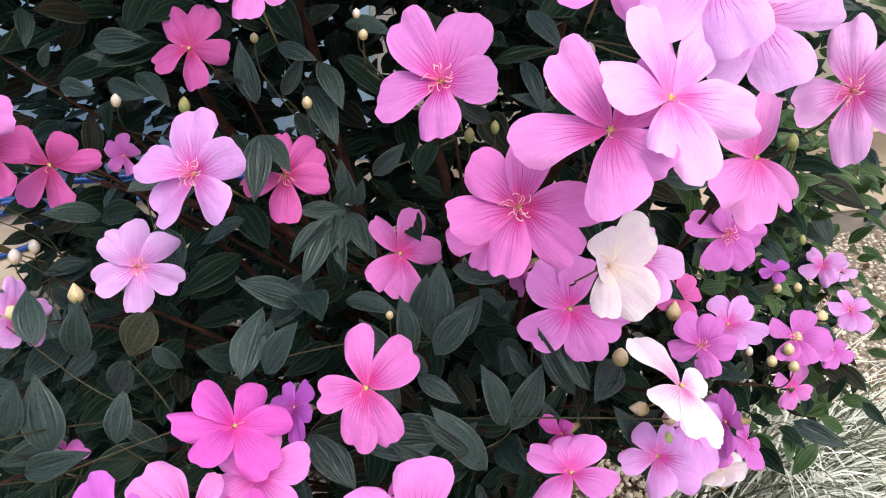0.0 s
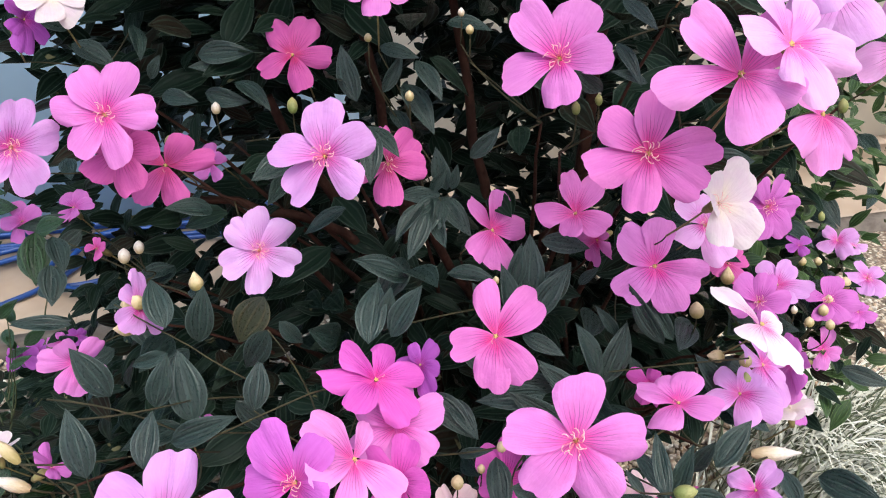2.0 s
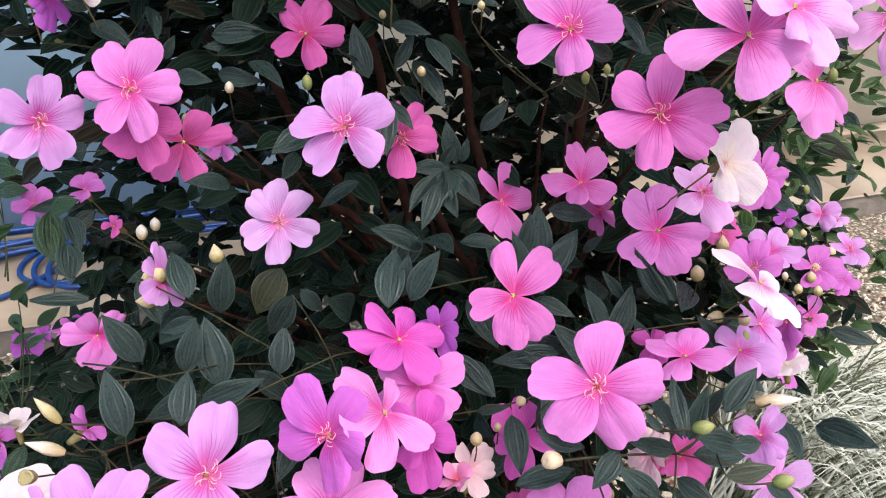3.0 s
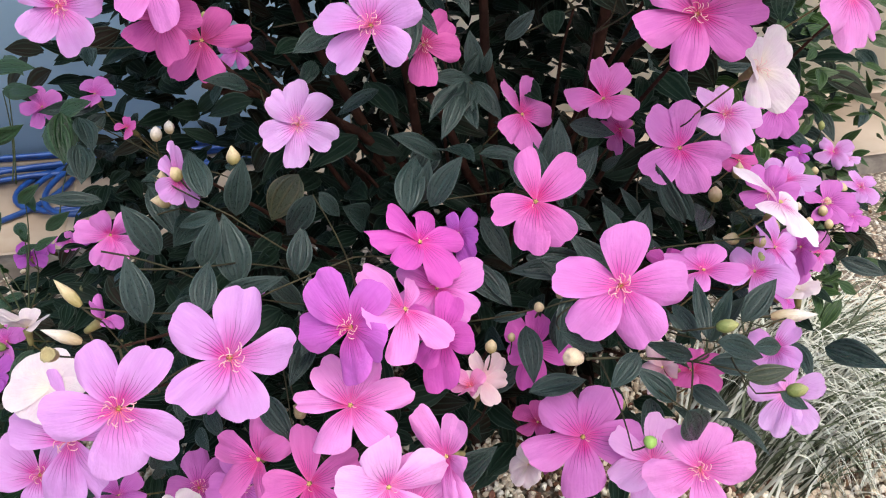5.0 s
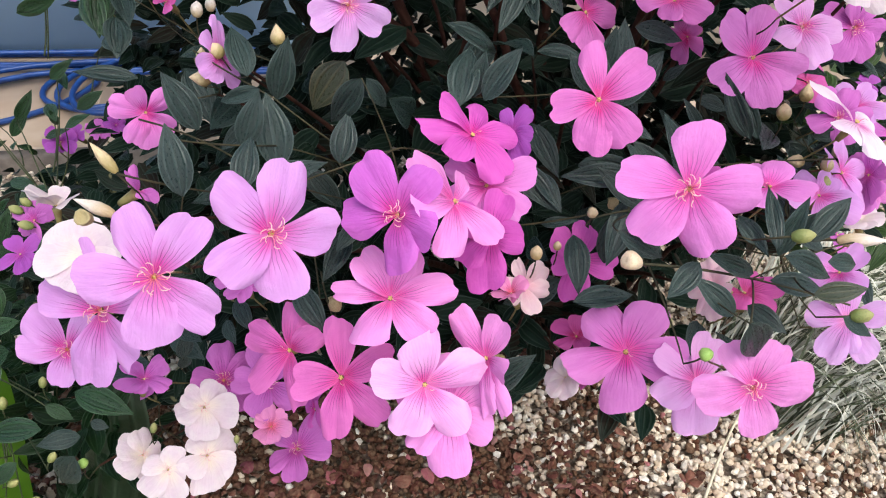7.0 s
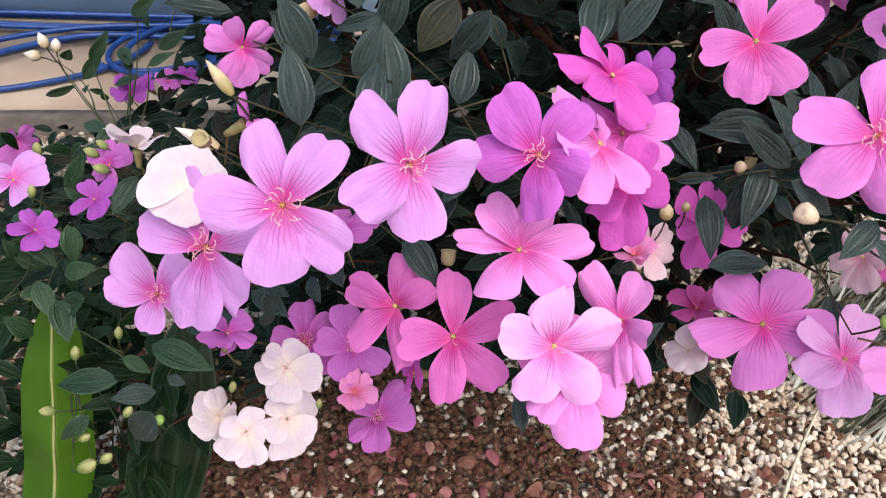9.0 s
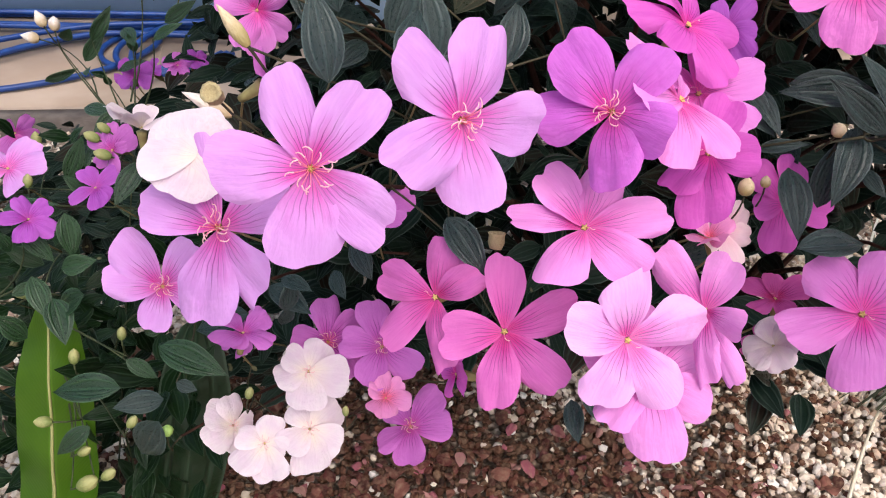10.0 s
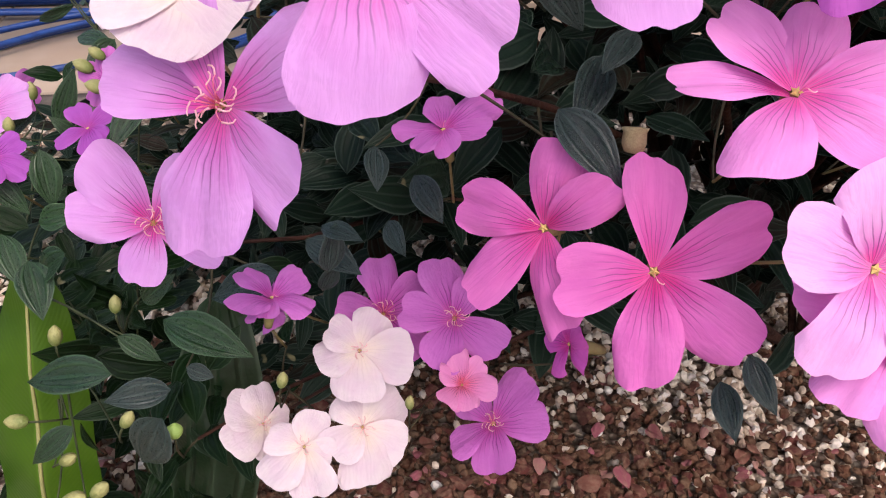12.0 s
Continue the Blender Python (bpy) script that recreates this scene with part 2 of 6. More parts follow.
def tube(bm, points, r0, r1, sides=6, cap=True):
    """A tapered tube along points."""
    points = [Vector(p) for p in points]
    rings = []
    for i, p in enumerate(points):
        way = (points[min(i + 1, len(points) - 1)] - points[max(i - 1, 0)]).normalized()
        turn = way.to_track_quat("Z", "Y").to_matrix()
        r = r0 + (r1 - r0) * i / (len(points) - 1)
        rings.append([bm.verts.new(p + turn @ Vector((r * math.cos(a), r * math.sin(a), 0))) for a in (2 * math.pi * k / sides for k in range(sides))])
    for a, b in zip(rings, rings[1:]):
        for k in range(sides):
            bm.faces.new((a[k], a[(k + 1) % sides], b[(k + 1) % sides], b[k]))
    if cap:
        bm.faces.new(list(reversed(rings[0])))
        bm.faces.new(rings[-1])


def bend(a, b, c, steps):
    """Points on the quadratic curve from a over b to c."""
    a, b, c = Vector(a), Vector(b), Vector(c)
    return [a * (1 - s) ** 2 + b * 2 * s * (1 - s) + c * s * s for s in (i / steps for i in range(steps + 1))]


def frame_of(place, normal):
    """The pose at place whose z looks along normal and whose y looks up."""
    n = Vector(normal).normalized()
    x = Vector((0, 0, 1)).cross(n).normalized()
    y = n.cross(x)
    m = Matrix((x, y, n)).transposed().to_4x4()
    m.translation = place
    return m


def sheet(name, rows, columns, shape, material, dense=False):
    """A grid mesh of unit length whose points and UV come from shape(s, t): s along 0..1, t across -1..1."""
    verts, uvs, faces = [], [], []
    for i in range(rows + 1):
        for j in range(columns + 1):
            s, t = (math.sin(math.pi / 2 * i / rows) if dense else i / rows), 2 * j / columns - 1
            verts.append(shape(s, t))
            uvs.append(((t + 1) / 2, s))
    for i in range(rows):
        for j in range(columns):
            a = i * (columns + 1) + j
            faces.append((a, a + 1, a + columns + 2, a + columns + 1))
    mesh = bpy.data.meshes.new(name)
    mesh.from_pydata(verts, [], faces)
    layer = mesh.uv_layers.new()
    for loop in mesh.loops:
        layer.data[loop.index].uv = uvs[loop.vertex_index]
    mesh.polygons.foreach_set("use_smooth", [True] * len(mesh.polygons))
    mesh.materials.append(material)
    return mesh


def scatter(name, templates, poses, material, smooth=True):
    """ONE mesh that holds a copy of a template mesh at each pose (pairs of template index and 4x4 array)."""
    verts, faces, uvs, start = [], [], [], 0
    data = []
    for m in templates:
        co = np.empty(len(m.vertices) * 3)
        m.vertices.foreach_get("co", co)
        fs = np.array([list(p.vertices) for p in m.polygons])
        uv = np.zeros(len(m.loops) * 2)
        if m.uv_layers:
            m.uv_layers[0].data.foreach_get("uv", uv)
        data.append((co.reshape(-1, 3), fs, uv.reshape(-1, 2)))
    for k, m in poses:
        co, fs, uv = data[k]
        verts.append(co @ m[:3, :3].T + m[:3, 3])
        faces.append(fs + start)
        uvs.append(uv)
        start += len(co)
    verts, faces, uvs = np.concatenate(verts), np.concatenate(faces), np.concatenate(uvs)
    side = faces.shape[1]
    mesh = bpy.data.meshes.new(name)
    mesh.vertices.add(len(verts))
    mesh.vertices.foreach_set("co", verts.ravel())
    mesh.loops.add(faces.size)
    mesh.loops.foreach_set("vertex_index", faces.ravel().astype(np.int32))
    mesh.polygons.add(len(faces))
    mesh.polygons.foreach_set("loop_start", np.arange(0, faces.size, side, dtype=np.int32))
    layer = mesh.uv_layers.new()
    layer.data.foreach_set("uv", uvs.ravel())
    mesh.polygons.foreach_set("use_smooth", np.full(len(faces), smooth))
    mesh.materials.append(material)
    mesh.update(calc_edges=True)
    mesh.validate()
    return mesh


def array(m):
    return np.array([list(r) for r in m])


# ---- ground, paving, wall ----
def slab(name, x0, x1, y0, y1, z0, z1, material, parent=None, at=None, edge=0.004):
    bm = bmesh.new()
    bmesh.ops.create_cube(bm, size=1.0)
    for v in bm.verts:
        v.co = Vector(((x0 + x1) / 2 + v.co.x * (x1 - x0), (y0 + y1) / 2 + v.co.y * (y1 - y0), (z0 + z1) / 2 + v.co.z * (z1 - z0)))
    if edge:
        bmesh.ops.bevel(bm, geom=list(bm.edges), offset=edge, segments=2, affect="EDGES")
    return part(name, bm, material, parent, "", at)


n = Nodes("far gravel")
grain = n.add("ShaderNodeTexVoronoi", Scale=105.0)
n.put(grain.inputs["Vector"], n.add("ShaderNodeTexCoord").outputs["Object"])
speck = n.ramp(n.add("ShaderNodeSeparateColor", Color=grain.outputs["Color"]).outputs[0], (0.0, (0.50, 0.40, 0.30)), (0.5, (0.68, 0.60, 0.49)), (1.0, (0.30, 0.2, 0.14)))
speck = n.mix(n.span(n.noise(2.5, 4), 0.35, 0.7, 0, 0.5), speck, (0.4, 0.33, 0.27))
n.bump(grain.outputs["Distance"], 0.8, 0.012)
GRAVEL = n.finish(n.mix(n.span(grain.outputs["Distance"], 0.25, 0.6, 0, 0.8), speck, (0.12, 0.08, 0.06)), 0.9, 0.2)

bm = bmesh.new()
bmesh.ops.create_grid(bm, x_segments=40, y_segments=40, size=40.0)
ground = tagged(part("ground", bm, GRAVEL, None, at=pose(0, 0, -0.012)), "light gravel ground with brown litter under the shrub", "gravel", kind="structure")

STRIP = pose(0, 1.48, 0, 0, 0, 10)
TILE = plain_material("beige floor tile", (0.37, 0.27, 0.20), (0.45, 0.35, 0.27), 9.0, 0.55, 0.35, 0.15, 0.002)
GROUT = plain_material("grout", (0.36, 0.28, 0.22), (0.42, 0.33, 0.27), 30.0, 0.9)
paving = tagged(slab("paving", -6, 6, 0, 0.47, -0.08, 0.026, GROUT, at=STRIP), "strip of beige paving tiles along the wall", "paving", kind="structure")
for i in range(-14, 14):
    for y0, y1 in ((0.002, 0.398), (0.402, 0.468)):
        slab("tile", i * 0.4 + 0.002, i * 0.4 + 0.398, y0, y1, 0.0, 0.030, TILE, paving, STRIP, 0.002)
KERB = plain_material("dark kerb", (0.10, 0.08, 0.07), (0.17, 0.14, 0.12), 30.0, 0.85, 0.2, 0.6, 0.004)
tagged(slab("kerb", -6, 6, -0.05, -0.004, -0.08, 0.022, KERB, at=STRIP), "dark concrete kerb between gravel and paving", "kerb", kind="structure")
PAINT = plain_material("pale blue wall paint", (0.40, 0.58, 0.80), (0.48, 0.66, 0.86), 3.0, 0.7, 0.3, 0.25, 0.003)
tagged(slab("wall_back", -7, -0.10, 0.47, 0.65, -0.08, 2.6, PAINT, at=STRIP, edge=0.01), "pale blue painted wall, smooth plaster", "wall", kind="structure")
# Added wall stretch; its cream stands in for a bright pale background.
BACKDROP_CREAM = plain_material("bright backdrop cream", (0.76, 0.70, 0.60), (0.84, 0.79, 0.70), 3.0, 0.7, 0.3, 0.25, 0.003)
tagged(slab("wall_stand_in", -0.098, 7, 0.467, 0.65, -0.08, 2.6, BACKDROP_CREAM, at=STRIP, edge=0.01), "added cream wall standing in for the bright pale background", "wall", kind="structure")


# ---- the shrub's building blocks ----
def petal_shape(seed):
    """A petal of unit length and width: a narrow claw, a broad blade, a bowed and frilled rim."""
    r = random.Random(seed)
    notch, lean, skew = r.uniform(0.0, 0.075), r.uniform(-0.12, 0.12), r.uniform(-0.09, 0.09)
    dome, shoulder, swell = r.uniform(0.10, 0.24), r.uniform(0.64, 0.76), r.uniform(0.78, 1.0)
    ph, ph2, amp, cupped = r.uniform(0, 6), r.uniform(0, 6), r.uniform(0.008, 0.026), r.uniform(-0.13, 0.05)
    frill, flute, curl = r.uniform(0.008, 0.02), r.uniform(0.02, 0.06), r.uniform(-0.10, 0.05)

    def shape(s, t):
        end = shoulder + (1 - shoulder) * math.sqrt(max(0.0, 1 - abs(t) ** 2.4)) + frill * math.sin(4.6 * t + ph) + 0.6 * frill * math.sin(11 * t + ph2) - notch * math.exp(-((t - lean) / 0.22) ** 2) + skew * t
        w = 0.06 + 0.46 * math.sin(math.pi / 2 * s) ** swell
        x = 0.04 + 0.97 * s * end
        y = w * t + 0.5 * lean * s * s * (1 - s)
        z = dome * (s - s * s) * 1.3 + cupped * t * t * s + amp * math.sin(5.2 * t + ph) * s * s + amp * 0.7 * math.sin(8 * s + ph) * s + curl * max(0.0, s - 0.7) ** 2 * 3
        z += flute * math.sin(6.5 * s + ph2 + 2 * t) * abs(t) ** 3 * s - 0.035 * math.exp(-(t / 0.14) ** 2) * s * (1 - 0.8 * s)
        return (x, y, z)
    return shape


petals = {}


def petal_mesh(kind, k):
    if (kind, k) not in petals:
        petals[kind, k] = sheet("petal", 13, 18, petal_shape(k * 7 + 1), PETAL[kind], True)
    return petals[kind, k]


def leaf_shape(seed):
    r = random.Random(seed)
    fold, droop, side, wave = r.uniform(0.06, 0.27), r.uniform(0.06, 0.32), r.uniform(-0.05, 0.05), r.uniform(0.004, 0.015)

    def shape(s, t):
        w = 0.5 * s ** 0.80 * (1 - s) ** 1.12 / 0.2645 + 0.010 * (1 - s)
        q = abs(t)
        ridge = fold * q + 0.06 * math.sin(2 * math.pi * q) ** 2 * min(1.0, 3 * s, 3 - 3 * s)
        return (s, w * t + side * math.sin(3 * s), ridge * w * 0.9 - droop * (s * s - 0.4 * s) + wave * math.sin(9 * s + 4 * t))
    return shape


leaf_meshes = [sheet("leaf", 10, 16, leaf_shape(100 + k), LEAF) for k in range(8)]
green_meshes = [sheet("leaf", 10, 16, leaf_shape(120 + k), GREEN_LEAF) for k in range(8)]
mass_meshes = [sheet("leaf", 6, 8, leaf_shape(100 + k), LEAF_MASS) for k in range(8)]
olive_mesh = sheet("leaf", 10, 16, leaf_shape(131), OLIVE)


def leaf_pose(foot, tip, normal, wide):
    foot, tip = Vector(foot), Vector(tip)
    x = tip - foot
    size = x.length
    x.normalize()
    z = Vector(normal)
    z = (z - x * z.dot(x)).normalized()
    m = Matrix((x, z.cross(x), z)).transposed().to_4x4() @ Matrix.Diagonal((size, size * wide, size * 0.7, 1))
    m.translation = foot
    return m


shrub = base("flowering_shrub", 0.05, 0.78, 0, "bushy shrub with pink and lilac blossoms and dark leaves", "shrub")
sapling = base("flowering_shrub", -0.56, 0.50, 0, "small slender shrub with green buds and few purple blossoms", "shrub")
LIMITS = -0.44
blossoms, leaf_spots, twig_ends = [], [], []
dice = random.Random(11)


def owner(place):
    return sapling if place[0] < LIMITS else shrub


eye_bm = bmesh.new()
for k in range(10):
    a, r = math.pi * k / 5, 0.075 if k % 2 == 0 else 0.038
    eye_bm.verts.new((r * math.cos(a), r * math.sin(a), 0.055 if k % 2 == 0 else 0.045))
crown, foot_v = eye_bm.verts.new((0, 0, 0.085)), eye_bm.verts.new((0, 0, 0.0))
eye_bm.verts.ensure_lookup_table()
for k in range(10):
    eye_bm.faces.new((crown, eye_bm.verts[k], eye_bm.verts[(k + 1) % 10]))
    eye_bm.faces.new((foot_v, eye_bm.verts[(k + 1) % 10], eye_bm.verts[k]))
eye_mesh = bpy.data.meshes.new("eye")
eye_bm.to_mesh(eye_mesh)
eye_mesh.materials.append(EYE)


def stamen_mesh(seed, count, filament=FILAMENT):
    r = random.Random(seed)
    bm = bmesh.new()
    for k in range(count):
        a, reach = 2 * math.pi * (k + r.uniform(-0.4, 0.4)) / count, r.uniform(0.06, 0.27)
        hook = a + r.uniform(-1.2, 1.2)
        p0 = Vector((0.03 * math.cos(a), 0.03 * math.sin(a), 0.05))
        p1 = Vector((reach * 0.5 * math.cos(a), reach * 0.5 * math.sin(a), r.uniform(0.28, 0.42)))
        p2 = Vector((reach * math.cos(a), reach * math.sin(a), r.uniform(0.22, 0.36)))
        tube(bm, bend(p0, p1, p2, 4), 0.010, 0.007, 4)
        p3 = p2 + Vector((0.12 * math.cos(hook), 0.12 * math.sin(hook), -0.05))
        p4 = p3 + Vector((0.07 * math.cos(hook + 1.5), 0.07 * math.sin(hook + 1.5), 0.02))
        first = len(bm.faces)
        tube(bm, bend(p2, p3, p4, 3), 0.012, 0.009, 4)
        bm.faces.ensure_lookup_table()
        for f in bm.faces[first:]:
            f.material_index = 1
    for f in bm.faces:
        f.smooth = True
    mesh = bpy.data.meshes.new("stamens")
    bm.to_mesh(mesh)
    mesh.materials.append(filament)
    mesh.materials.append(ANTHER)
    return mesh


stamen_sets = [stamen_mesh(50 + k, 13 + k % 3) for k in range(4)]
white_tufts = [stamen_mesh(60 + k, 9, ANTHER) for k in range(3)]
pistils = [stamen_mesh(80 + k, 1) for k in range(3)]


def bloom(kind, place, normal, radius, *blades, stamens=False, shut=0, plain=False, flat=1.0):
    """One blossom: place of its heart, the way it faces, its radius, and each petal's turn and length, with its width and lift where known."""
    place, normal = Vector(place), Vector(normal).normalized()
    m = frame_of(place, normal)
    back = place - normal * 0.022 + Vector((0, 0.012, -0.012))
    end = back + Vector((0, 0.03, -0.025)) - normal * 0.012
    bm = bmesh.new()
    tube(bm, [place - normal * 0.002, place - normal * 0.006, place - normal * 0.013, place - normal * 0.018], 0.0042, 0.0022, 7)
    tube(bm, bend(place - normal * 0.016, back, end, 5), 0.0007, 0.0008, 5)
    words = TINTS[kind][2] + " five-petalled blossom" + (" with curling stamens" if stamens else " with a yellow star centre")
    flower = part("flower", bm, CALYX, owner(place), words.replace("five", "six") if len(blades) > 5 else words)
    for i, (turn, length, *rest) in enumerate(blades):
        if rest:
            width, lift = rest
        else:
            width = (0.98 if kind == "white" else 0.76) * length * (1.25 if plain else 0.88 if len(blades) > 5 else 1.0) * dice.uniform(0.92, 1.08)
            lift = (8 + dice.uniform(-7, 7) + shut) * flat
        local = pose(0, 0, 0.0007 * (i % 3), 0, 0, turn) @ pose(-0.12 * radius if plain else 0.0, 0, 0) @ pose(0, 0, 0, 0, -lift, 0) @ pose(0, 0, 0, (11 + dice.uniform(-7, 7)) * flat, 0, 0)
        part("petal", petal_mesh(kind, dice.randrange(16)), None, flower, "", m @ local @ Matrix.Diagonal((radius * length, radius * width, radius * length * flat, 1)))
    if plain:
        blossoms.append((place, normal, radius))
        twig_ends.append(end)
        return
    part("eye", eye_mesh, None, flower, "", m @ Matrix.Diagonal((radius * 0.75, radius * 0.75, radius, 1)))
    if stamens:
        part("stamen_tuft", white_tufts[dice.randrange(3)] if kind == "white" else stamen_sets[dice.randrange(4)], None, flower, "", m @ pose(0, 0, 0, 0, 0, dice.uniform(0, 360)) @ Matrix.Diagonal((radius * 0.68, radius * 0.68, radius * 0.6, 1)))
    elif kind not in ("white", "cream", "purple"):
        part("pistil", pistils[dice.randrange(3)], None, flower, "", m @ pose(0, 0, 0, 0, 0, dice.uniform(200, 340)) @ Matrix.Diagonal((radius * 0.5, radius * 0.5, radius * 0.5, 1)))
    blossoms.append((place, normal, radius))
    twig_ends.append(end)


def leaf(foot, tip, normal, wide, olive=False):
    foot, tip = Vector(foot), Vector(tip)
    part("leaf", olive_mesh if olive else (green_meshes if owner(foot) is sapling else leaf_meshes)[dice.randrange(8)], None, owner(foot), "ageing olive-brown leaf" if olive else "", leaf_pose(foot, tip, normal, wide * 0.96))
    leaf_spots.append((foot, tip, Vector(normal).normalized()))


def bud_mesh(kind, pointed=False):
    bm = bmesh.new()
    if kind == "seed":
        rings = [(0.0, 0.10), (0.06, 0.30), (0.35, 0.40), (0.75, 0.38), (0.9, 0.44), (0.9, 0.30), (0.7, 0.24), (0.7, 0.0)]
    elif kind == "open":
        rings = [(0.0, 0.12), (0.1, 0.30), (0.3, 0.36), (0.5, 0.42), (0.8, 0.44), (0.98, 0.30), (1.0, 0.12), (0.9, 0.0)]
    elif not pointed:
        rings = [(0.0, 0.12), (0.06, 0.25), (0.25, 0.38), (0.48, 0.42), (0.72, 0.35), (0.90, 0.17), (0.97, 0.06), (1.0, 0.0)]
    else:
        rings = [(0.0, 0.12), (0.06, 0.22), (0.22, 0.33), (0.42, 0.36), (0.60, 0.29), (0.78, 0.17), (0.92, 0.07), (1.0, 0.0)]
    last = None
    for z, r in rings:
        ring = [bm.verts.new((r * (1 + 0.06 * math.cos(3 * a)) * math.cos(a), r * (1 + 0.06 * math.cos(3 * a)) * math.sin(a), z - 0.5)) for a in (math.pi * k / 5 for k in range(10))] if r else [bm.verts.new((0, 0, z - 0.5))]
        if last:
            for k in range(len(last)):
                other = (k + 1) % len(last)
                bm.faces.new((last[k], last[other], ring[other], ring[k]) if len(ring) > 1 else (last[k], last[other], ring[0]))
        last = ring
    for f in bm.faces:
        f.smooth = True
    mesh = bpy.data.meshes.new("bud")
    bm.to_mesh(mesh)
    mesh.materials.append(BUD[kind])
    return mesh


buds = {kind: bud_mesh(kind) for kind in BUD}
long_buds = {kind: bud_mesh(kind, True) for kind in ("cream", "white")}
BUD_WORDS = {"cream": "cream-yellow closed bud", "white": "pinkish white closed bud", "green": "olive-green closed bud", "lime": "bright lime-green bud", "seed": "dry brown seed cup", "open": "cream bud just opening"}


def bud(kind, place, tip, size):
    place, tip = Vector(place), Vector(tip).normalized()
    kind = "green" if kind == "cream" and owner(place) is sapling else kind
    thick = {"lime": 1.2, "seed": 1.1, "green": 0.78}.get(kind, 0.46 if size > 0.018 else 0.92 if kind == "white" else 1.02)
    m = tip.to_track_quat("Z", "Y").to_matrix().to_4x4()
    m.translation = place
    ob = part("bud", long_buds[kind] if kind in long_buds and size > 0.0145 else buds[kind], None, owner(place), BUD_WORDS[kind], m @ Matrix.Diagonal((size * thick, size * thick, size, 1)))
    end = place - tip * (size * 0.5 + 0.014) + Vector((0, 0.01, -0.008))
    bm = bmesh.new()
    tube(bm, bend(place - tip * size * 0.46, place - tip * (size * 0.5 + 0.008), end, 4), 0.0005 + size * 0.02, 0.0006, 5)
    part("stalk", bm, SPRIG if owner(place) is sapling else TWIG, ob)
    twig_ends.append(end)


# ---- blossoms ----
bloom("pink", (0.000, 0.418, 0.789), (-0.38, -0.71, 0.59), 0.0397, (9, 0.91, 0.66, 13), (78, 1.02, 0.81, 7), (139, 1.13, 0.71, 13), (211, 1.01, 0.75, 9), (285, 0.90, 0.65, 13), stamens=True)
bloom("lilac", (-0.160, 0.450, 0.716), (-0.37, -0.75, 0.54), 0.0407, (34, 0.97, 0.68, 6), (105, 1.02, 0.77, 5), (181, 1.01, 0.66, 10), (237, 1.01, 0.78, 2), (329, 0.98, 0.62, 8), stamens=True)
bloom("pale_lilac", (-0.221, 0.469, 0.633), (0.27, -0.92, 0.29), 0.0335, (34, 1.00, 0.64, 6), (85, 1.03, 0.61, 7), (126, 0.96, 0.65, 6), (197, 0.98, 0.70, 8), (260, 1.04, 0.62, 4), (328, 0.99, 0.73, 6), stamens=True)
bloom("rose", (-0.190, 0.572, 0.760), (-0.23, -0.78, 0.58), 0.0338, (73, 1.01, 0.78, 4), (132, 1.00, 0.64, 4), (209, 0.95, 0.65, 1), (293, 1.01, 0.65, 6), (357, 1.03, 0.56, 3))
bloom("hot", (0.039, 0.342, 0.751), (-0.30, -0.80, 0.52), 0.0381, (14, 1.06, 0.60, 6), (88, 1.02, 0.60, 7), (145, 0.94, 0.63, 3), (202, 0.98, 0.69, 6), (266, 0.96, 0.60, 6), (328, 1.02, 0.62, 3), stamens=True)
bloom("pink_fade", (0.073, 0.311, 0.806), (-0.43, -0.64, 0.63), 0.0418, (61, 0.95, 0.66, 4), (141, 1.08, 0.57, 12), (203, 1.08, 0.62, 5), (296, 0.96, 0.69, 8), (340, 0.84, 0.48, 11))
bloom("pale_pink", (0.095, 0.309, 0.821), (0.29, -0.64, 0.71), 0.0384, (41, 1.07, 0.48, 12), (86, 1.06, 0.70, 8), (159, 0.91, 0.65, 9), (230, 0.88, 0.32, 17), (272, 1.01, 0.57, 5), (335, 1.04, 0.62, 9))
bloom("pale_lilac", (0.150, 0.372, 0.838), (-0.15, -0.82, 0.45), 0.0370, (20, 1.00, 0.80, 6), (88, 1.00, 0.78, 4), (160, 1.02, 0.82, 8), (232, 1.00, 0.80, 5), (300, 1.04, 0.82, 8))
bloom("pale_lilac", (0.118, 0.345, 0.862), (-0.20, -0.70, 0.60), 0.0360, (10, 1.00, 0.80, 6), (80, 1.00, 0.78, 4), (150, 1.02, 0.82, 8), (225, 1.00, 0.80, 5), (295, 1.04, 0.82, 8))
bloom("pink", (0.079, 0.372, 0.872), (-0.10, -0.80, 0.55), 0.0380, (15, 1.00, 0.76, 6), (86, 1.00, 0.76, 4), (158, 1.00, 0.78, 8), (225, 1.02, 0.80, 5), (300, 1.00, 0.78, 8), stamens=True)
bloom("pink", (0.088, 0.434, 0.620), (0.01, -0.92, 0.39), 0.0395, (78, 0.97, 0.77, 6), (133, 1.01, 0.74, 5), (218, 0.95, 0.77, 8), (294, 1.04, 0.71, 3), (343, 1.03, 0.74, 7))
bloom("orchid", (0.238, 0.557, 0.607), (0.18, -0.93, 0.32), 0.0343, (52, 0.95, 0.59, 4), (114, 0.90, 0.56, 20), (157, 1.13, 0.65, -5), (244, 0.97, 0.79, 4), (303, 1.00, 0.73, 7), (351, 0.97, 0.68, 3), stamens=True)
bloom("hot", (-0.033, 0.491, 0.629), (0.57, -0.62, 0.53), 0.0364, (47, 1.01, 0.68, 8), (113, 0.97, 0.64, 8), (197, 1.00, 0.56, 5), (244, 1.02, 0.84, 10), (344, 1.01, 0.62, 6))
